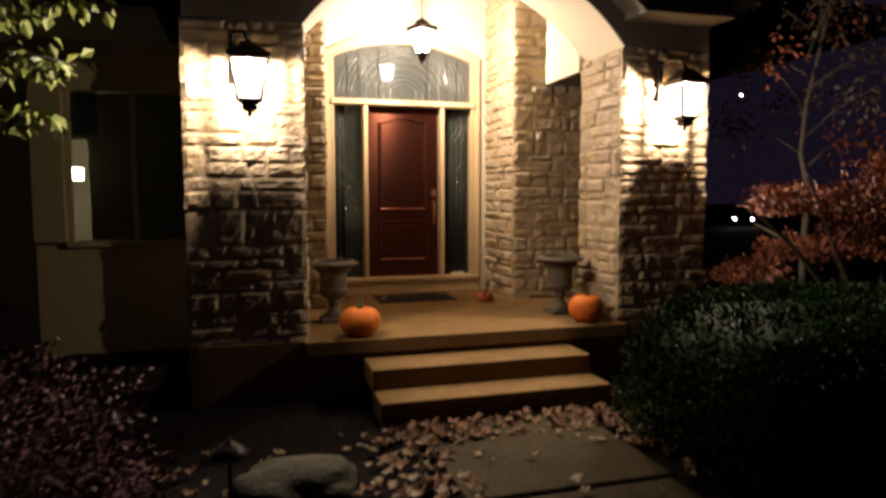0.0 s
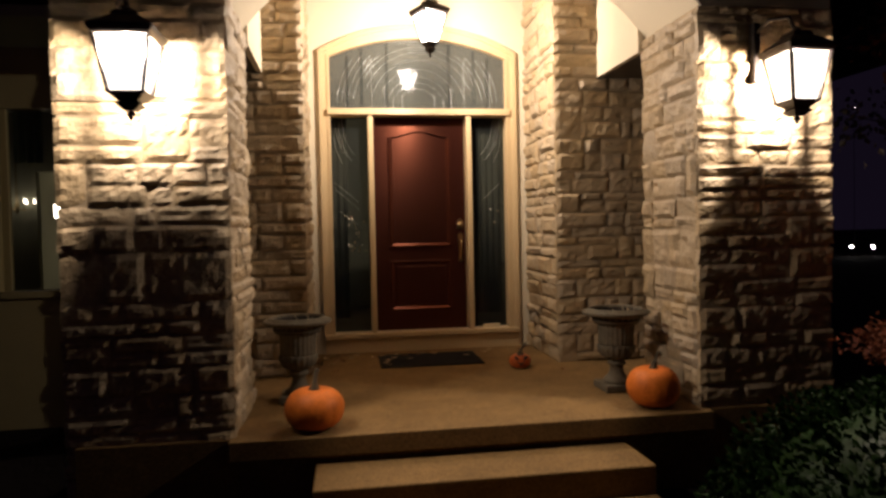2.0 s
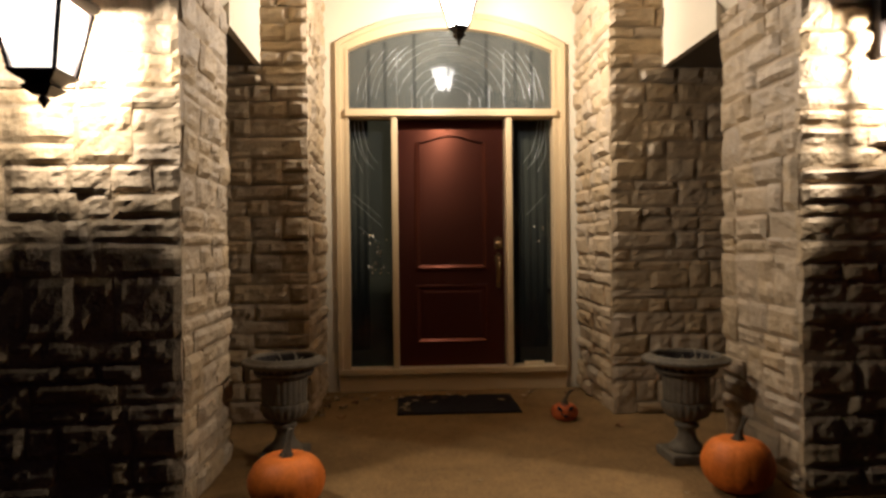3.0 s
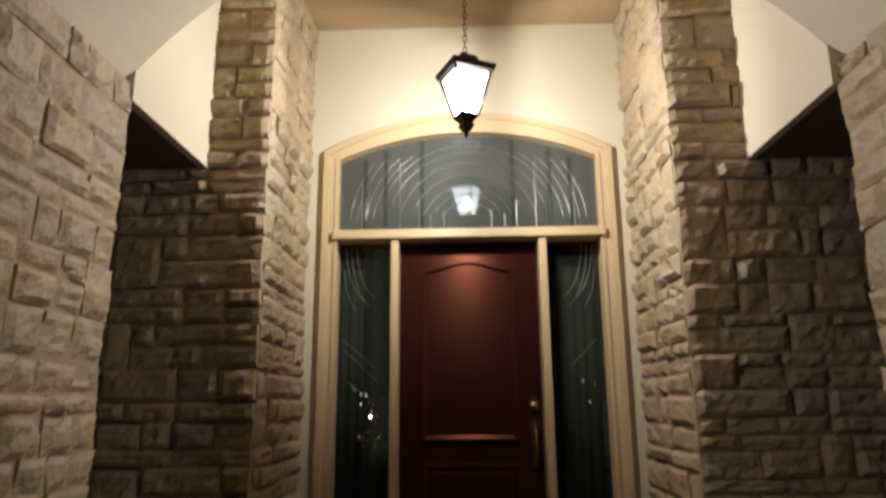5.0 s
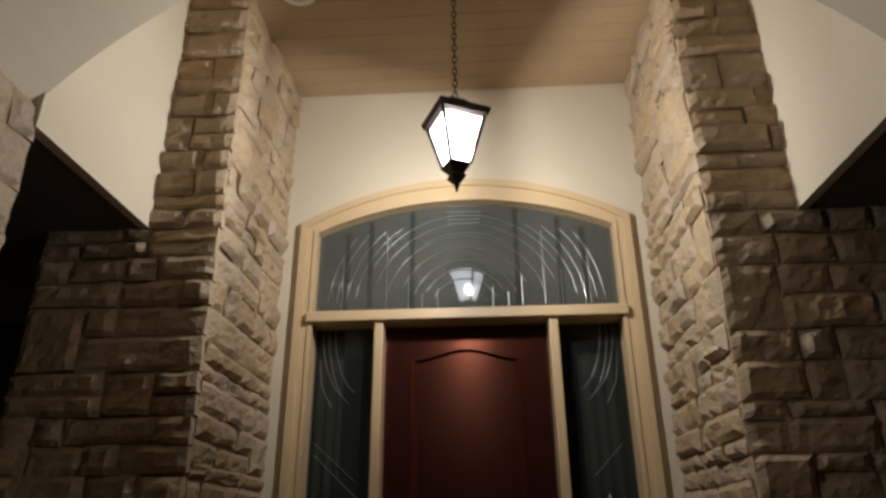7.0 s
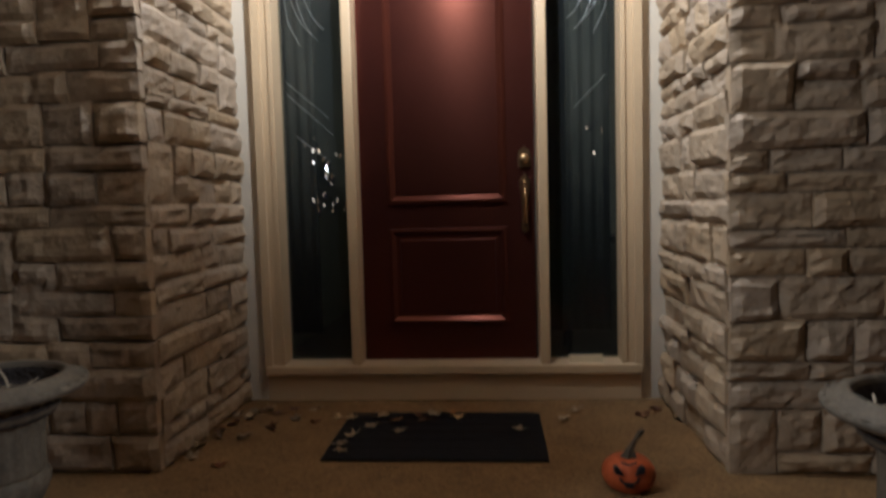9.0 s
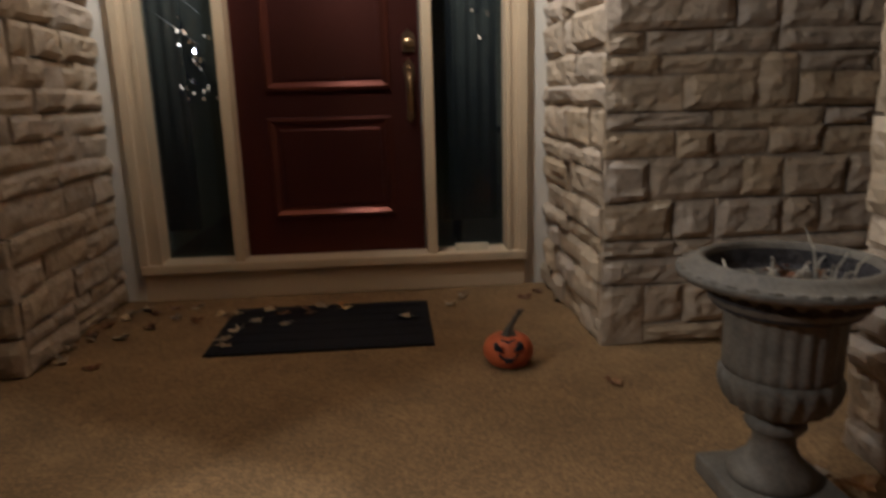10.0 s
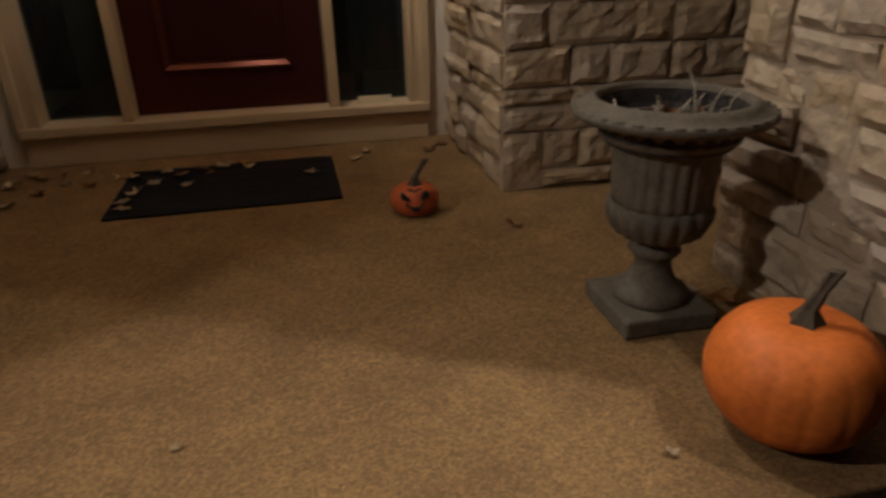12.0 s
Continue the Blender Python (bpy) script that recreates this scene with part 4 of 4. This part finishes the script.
for x, y, h in ((-1.98, -4.75, 0.42), (1.20, -3.35, 0.26)):
    light = thing("path_light", (x, y, GROUND), "unlit dark bronze path light with a conical hat", "path light", "path lights")
    bm = bmesh.new()
    tube(bm, [(x, y, GROUND - 0.05), (x, y, GROUND + h)], 0.012, 8)
    part("stake", bm, IRON, light)
    bm = bmesh.new()
    lathe(bm, [(0.095, h - 0.02), (0.098, h - 0.012), (0.05, h + 0.03), (0.012, h + 0.055), (0.006, h + 0.075)], 24, x, y, GROUND)
    part("hat", bm, IRON, light, smooth=True)

# ---- the wing with the window, left of the entrance ----
WY = -0.22
bm = bmesh.new()
box(bm, -4.045, -1.78, WY, WY + 0.2, GROUND - 0.05, 0.72)
structure("wall_wing", bm, PAINT_SIDING, "beige wall of a wing below its window")
for name, x0, x1, z0, z1, out in (("wall_wing_lintel", -4.045, -1.78, 2.33, 2.86, 0.02), ("wall_wing_post", -4.045, -3.745, 0.72, 2.33, 0.06), ("wall_wing_end", -2.385, -1.78, 0.72, 2.33, 0.0)):
    bm = bmesh.new()
    box(bm, x0, x1, WY - out, WY + 0.2, z0, z1)
    structure(name, bm, PAINT_SIDING, "beige wall of a wing beside its window")
bm = bmesh.new()
prism(bm, [(-4.045, WY + 0.02), (-5.2, 0.9), (-7.0, 0.9), (-7.0, 1.05), (-5.12, 1.05), (-4.06, WY + 0.2)], GROUND, 2.86, "z")
structure("wall_wing_side", bm, PAINT_SIDING, "beige angled side wall of the wing")
window = thing("window_1", (-3.2, WY, 0.72), "large window with beige trim showing a lit room", "window", kind="structure")
bm = bmesh.new()
box(bm, -3.745, -2.385, WY - 0.05, WY + 0.10, 0.66, 0.72, 0.006)
part("window_sill", bm, PAINT_SIDING, window)
bm = bmesh.new()
box(bm, -3.745, -2.385, WY + 0.06, WY + 0.066, 0.72, 2.33)
pane = part("pane", bm, CLEAR, window)
pane.visible_shadow = False
for x in (-3.715, -3.065, -2.415):
    bm = bmesh.new()
    box(bm, x - 0.03, x + 0.03, WY + 0.03, WY + 0.09, 0.72, 2.33, 0.004)
    part("window_frame", bm, PAINT_SIDING, window)
bm = bmesh.new()
for k in range(7):
    box(bm, -3.685 + k * 0.035, -3.655 + k * 0.035, WY + 0.16 + 0.012 * (k % 2), WY + 0.175 + 0.012 * (k % 2), 1.87, 2.33)
tagged(link_mesh("curtain", bm, CURTAIN), "short green curtain hanging inside the window", "curtain")
bm = bmesh.new()
box(bm, -7.0, -4.46, 2.2, 2.3, 0.0, 3.2)
box(bm, -4.01, -1.35, 2.2, 2.3, 0.0, 3.2)
box(bm, -4.46, -4.01, 2.2, 2.3, 2.0, 3.2)
structure("wall_partition", bm, ROOM, "plain inner wall with an opening to a lit room")

bm = bmesh.new()
box(bm, -7.0, -1.2, 5.0, 5.15, GROUND, 3.2)
box(bm, -7.15, -7.0, -0.1, 5.15, GROUND, 3.2)
box(bm, -1.35, -1.2, 0.2, 5.0, GROUND, 3.9)
structure("wall_room_back", bm, ROOM, "plain wall of the room behind the window")
bm = bmesh.new()
box(bm, -7.0, 3.0, 0.21, 5.0, -0.05, 0.0)
structure("floor_inside", bm, WOODFLOOR, "dark wooden floor inside the house")
bm = bmesh.new()
box(bm, -7.0, -1.3, WY + 0.2, 5.0, 3.2, 3.3)
box(bm, -1.3, 3.0, 0.21, 5.0, 3.2, 3.3)
structure("ceiling_inside", bm, ROOM, "plain ceiling inside the house")
bm = bmesh.new()
box(bm, -1.2, 3.0, 4.0, 4.15, 0.0, 3.2)
box(bm, 2.0, 2.15, 0.2, 4.0, 0.0, 3.2)
structure("wall_hall_back", bm, ROOM, "plain wall of the hall behind the door")

chandelier = thing("chandelier", (-4.60, 3.60, 3.2), "lit chandelier with a cream drum shade", "chandelier")
bm = bmesh.new()
lathe(bm, [(0.21, 1.47), (0.21, 1.66)], 32, -4.60, 3.60)
part("drum_shade", bm, LIT_SHADE, chandelier)
bm = bmesh.new()
tube(bm, [(-4.60, 3.60, 1.6), (-4.60, 3.60, 3.2)], 0.012, 8)
part("rod", bm, BRASS, chandelier)

GX, GY, GZ = -4.575, 1.95, 1.58
candles = thing("candle_chandelier", (GX, GY, 3.2), "lit brass chandelier with small candle bulbs", "chandelier")
bm = bmesh.new()
tube(bm, [(GX, GY, GZ + 0.05), (GX, GY, 3.2)], 0.008, 6)
part("rod", bm, BRASS, candles)
bm = bmesh.new()
lathe(bm, [(0.006, -0.10), (0.022, -0.07), (0.012, -0.03), (0.030, 0.0), (0.012, 0.05)], 12, GX, GY, GZ)
part("hub", bm, BRASS, candles, smooth=True)
for k in range(6):
    a = radians(20 + 60 * k)
    ux, uy = math.cos(a), math.sin(a)
    bm = bmesh.new()
    tube(bm, [(GX, GY, GZ - 0.02), (GX + 0.09 * ux, GY + 0.09 * uy, GZ - 0.06), (GX + 0.16 * ux, GY + 0.16 * uy, GZ - 0.04), (GX + 0.18 * ux, GY + 0.18 * uy, GZ + 0.02)], 0.006, 6)
    arm = part("arm", bm, BRASS, candles)
    bm = bmesh.new()
    lathe(bm, [(0.004, 0.02), (0.013, 0.035), (0.011, 0.055), (0.002, 0.08)], 10, GX + 0.18 * ux, GY + 0.18 * uy, GZ)
    part("candle_bulb", bm, LIT_SHADE, arm, "glowing candle bulb", smooth=True)

for x0, n in ((-0.90, 5), (0.52, 9)):
    bm = bmesh.new()
    front = [(x0 + i * 0.0125, 0.165 + 0.012 * math.sin(i * 1.25)) for i in range(n * 3 + 1)]
    prism(bm, front + [(x, y + 0.006) for x, y in front[::-1]], 0.32, 2.34, "z")
    tagged(link_mesh("drape", bm, SHEER, True), "grey-green sheer drape hanging inside the sidelight", "curtain", "drapes by the door")

console = thing("console_table", (0.95, 1.1, 0), "dark wooden console table in the hall", "table")
bm = bmesh.new()
box(bm, 0.68, 1.5, 0.9, 1.25, 0.74, 0.78, 0.006)
part("tabletop", bm, DARKWOOD, console)
for x in (0.72, 1.46):
    for y in (0.94, 1.21):
        bm = bmesh.new()
        tube(bm, [(x, y, 0.74), (x + 0.02, y, 0.4), (x, y, 0.0)], 0.022, 8, 0.7)
        part("leg", bm, DARKWOOD, console)

# far lights across the street
for x, y, z, r in ((23.3, 22.0, -0.02, 0.05), (24.45, 22.0, -0.06, 0.05), (23.45, 22.0, 6.6, 0.045)):
    far = thing("street_light", (x, y, GROUND), "distant lit street light in the dark", "street light", "far lights")
    bm = bmesh.new()
    tube(bm, [(x, y, GROUND), (x, y, z)], 0.012, 6)
    part("pole", bm, IRON, far)
    bm = bmesh.new()
    bmesh.ops.create_icosphere(bm, subdivisions=2, radius=r, matrix=Matrix.Translation((x, y, z)))
    part("globe", bm, FAR_LIGHT, far)

# ---- stonework: cores first, then each stone ----
def wall_core(name, boxes, label):
    bm = bmesh.new()
    for b in boxes:
        box(bm, *b)
    return structure(name, bm, MORTAR, label)


pier_w = wall_core("stone_pier_west", [(LEFT_OUT, LEFT_IN + 0.009, PIER_FRONT - 0.008, VAULT_BACK, GROUND - 0.1, PIER_TOP)], "pier of rough-faced tan limestone blocks")
pier_e = wall_core("stone_pier_east", [(RIGHT_IN - 0.009, RIGHT_OUT, PIER_FRONT - 0.008, VAULT_BACK, GROUND - 0.1, PIER_TOP)], "pier of rough-faced tan limestone blocks")
wall_w = wall_core("wall_west", [(-1.46, -1.085, WALL_FRONT, 0.2, -0.1, CEILING + 0.02), (-1.86, -1.46, WALL_FRONT, 0.2, GROUND, 2.7)], "wall of rough-faced tan limestone blocks")
wall_e = wall_core("wall_east", [(1.10, 1.56, WALL_FRONT, 0.2, -0.1, CEILING + 0.02), (1.56, 3.6, WALL_FRONT, 0.2, GROUND, 2.7)], "wall of rough-faced tan limestone blocks")


def ashlar(width, height, rng):
    """Rectangles of a broken-coursed stone face: (u, v, w, h). Courses run in pairs, which jumpers bind together."""
    out, v = [], 0.0
    while v < height - 0.02:
        low, high = rng.choice((0.085, 0.10, 0.115, 0.13, 0.15)), rng.choice((0.07, 0.095, 0.11, 0.13, 0.16))
        if height - v - low - high < 0.10:
            low, high = (height - v) * 0.55, (height - v) * 0.45
        u = 0.0
        while u < width - 0.01:
            jumper = rng.random() < 0.22
            w = rng.uniform(0.13, 0.26) if jumper else rng.uniform(0.38, 0.75)
            if width - u - w < 0.13:
                w, jumper = width - u, jumper and width - u < 0.3
            if jumper:
                out.append((u, v, w, low + high))
            else:
                for base, h in ((v, low), (v + low, high)):
                    x = u
                    while x < u + w - 0.005:
                        c = rng.uniform(0.12, 0.46)
                        if u + w - x - c < 0.10:
                            c = u + w - x
                        out.append((x, base, c, h))
                        x += c
            u += w
        v += low + high
    return out


def stone(parent, origin, ux, nrm, u, v, w, h, rng, proud, lap0, lap1, seed):
    """One rock-faced block, laid on the face through origin; ux runs along it, nrm points out of it."""
    gap = rng.uniform(0.002, 0.006)
    u0, u1, v0, v1 = u + gap - lap0, u + w - gap + lap1, v + gap, v + h - gap
    nu, nv = max(4, min(12, int((u1 - u0) / 0.03))), max(4, min(7, int((v1 - v0) / 0.022)))
    depth = proud * rng.uniform(0.55, 1.45)
    rough = 0.5 + 0.5 * min(1.0, proud / 0.03)
    slope_u, slope_v = rng.uniform(-0.010, 0.010) * rough, rng.uniform(-0.008, 0.014) * rough
    skew = [(rng.uniform(-0.006, 0.006), rng.uniform(-0.007, 0.007)) for _ in range(4)]
    chip = (rng.random(), rng.random(), rng.uniform(0.15, 0.4), rng.uniform(0.0, 0.016) * rough)
    verts, faces, ring = [], [], []
    for j in range(nv + 1):
        for i in range(nu + 1):
            a, b = i / nu, j / nv
            edge_u, edge_v = min(a, 1 - a) * (u1 - u0), min(b, 1 - b) * (v1 - v0)
            lift = min(1.0, min(edge_u, edge_v) / 0.020)
            n1 = noise.noise((u0 * 7 + a * (u1 - u0) * 8 + seed, v0 * 7 + b * (v1 - v0) * 10, seed * 0.37))
            n2 = noise.noise(((u0 + a * (u1 - u0)) * 24 + seed, (v0 + b * (v1 - v0)) * 28, seed))
            hit = max(0.0, 1 - math.hypot(a - chip[0], b - chip[1]) / chip[2])
            d = depth * (0.5 + 0.5 * lift ** 0.6) + (0.013 * n1 + 0.011 * n2) * rough * (0.4 + 0.6 * lift) + slope_u * (a - 0.5) + slope_v * (b - 0.5) - chip[3] * (1 if hit > 0.3 else hit / 0.3)
            du = (1 - a) * (1 - b) * skew[0][0] + a * (1 - b) * skew[1][0] + a * b * skew[2][0] + (1 - a) * b * skew[3][0] + 0.004 * n2
            dv = (1 - a) * (1 - b) * skew[0][1] + a * (1 - b) * skew[1][1] + a * b * skew[2][1] + (1 - a) * b * skew[3][1] + 0.004 * n1
            p = Vector(origin) + Vector(ux) * (u0 + a * (u1 - u0) + du) + Vector((0, 0, v0 + b * (v1 - v0) + dv)) + Vector(nrm) * max(0.005, d)
            verts.append(tuple(p))
    k = nu + 1
    for j in range(nv):
        for i in range(nu):
            faces.append((j * k + i, j * k + i + 1, (j + 1) * k + i + 1, (j + 1) * k + i))
    ring = [i for i in range(nu)] + [j * k + nu for j in range(nv)] + [nv * k + nu - i for i in range(nu)] + [(nv - j) * k for j in range(nv)]
    base = len(verts)
    for r in ring:
        p = Vector(verts[r])
        off = (p - Vector(origin)).dot(Vector(nrm))
        verts.append(tuple(p - Vector(nrm) * (off + 0.03)))
    m = len(ring)
    for i in range(m):
        faces.append((ring[i], base + i, base + (i + 1) % m, ring[(i + 1) % m]))
    me = bpy.data.meshes.new("stone")
    me.from_pydata(verts, [], faces)
    me.materials.append(STONE)
    ob = new("stone", me)
    ob.parent = parent


def stone_face(parent, origin, ux, nrm, width, height, seed, proud=0.03, lap0=0.0, lap1=0.0):
    rng = random.Random(seed)
    for k, (u, v, w, h) in enumerate(ashlar(width, height, rng)):
        stone(parent, origin, ux, nrm, u, v, w, h, rng, proud, lap0 if u == 0 else 0, lap1 if u + w > width - 0.01 else 0, seed + k * 1.7)


X, Y = (1, 0, 0), (0, 1, 0)
stone_face(pier_w, (LEFT_OUT, PIER_FRONT, GROUND), X, (0, -1, 0), LEFT_IN - LEFT_OUT, PIER_TOP - GROUND, 11, 0.026, 0.02, 0.016)
stone_face(pier_w, (LEFT_IN, PIER_FRONT, 0), Y, (1, 0, 0), VAULT_BACK - PIER_FRONT, PIER_TOP, 12, 0.026, 0.0, 0.02)
stone_face(pier_e, (RIGHT_IN, PIER_FRONT, GROUND), X, (0, -1, 0), RIGHT_OUT - RIGHT_IN, PIER_TOP - GROUND, 13, 0.028, 0.022, 0.02)
stone_face(pier_e, (RIGHT_IN, PIER_FRONT, 0), Y, (-1, 0, 0), VAULT_BACK - PIER_FRONT, PIER_TOP, 14, 0.030, 0.0, 0.02)
stone_face(wall_w, (-1.085, WALL_FRONT, 0), Y, (1, 0, 0), -WALL_FRONT - 0.005, CEILING, 15, 0.030, 0.0, 0.0)
stone_face(wall_e, (1.10, WALL_FRONT, 0), Y, (-1, 0, 0), -WALL_FRONT - 0.005, CEILING, 16, 0.034, 0.0, 0.0)
stone_face(wall_w, (-1.86, WALL_FRONT - 0.02, 0), X, (0, -1, 0), 0.775, HEADER, 17, 0.031, 0.0, 0.02)
stone_face(wall_w, (LEFT_IN, WALL_FRONT, HEADER), X, (0, -1, 0), -1.085 - LEFT_IN, CEILING - HEADER, 18, 0.036, 0.0, 0.02)
stone_face(wall_e, (1.10, WALL_FRONT, 0), X, (0, -1, 0), 1.30, HEADER, 19, 0.032, 0.02, 0.0)
stone_face(wall_e, (1.10, WALL_FRONT, HEADER), X, (0, -1, 0), RIGHT_IN - 1.10, CEILING - HEADER, 20, 0.036, 0.02, 0.0)
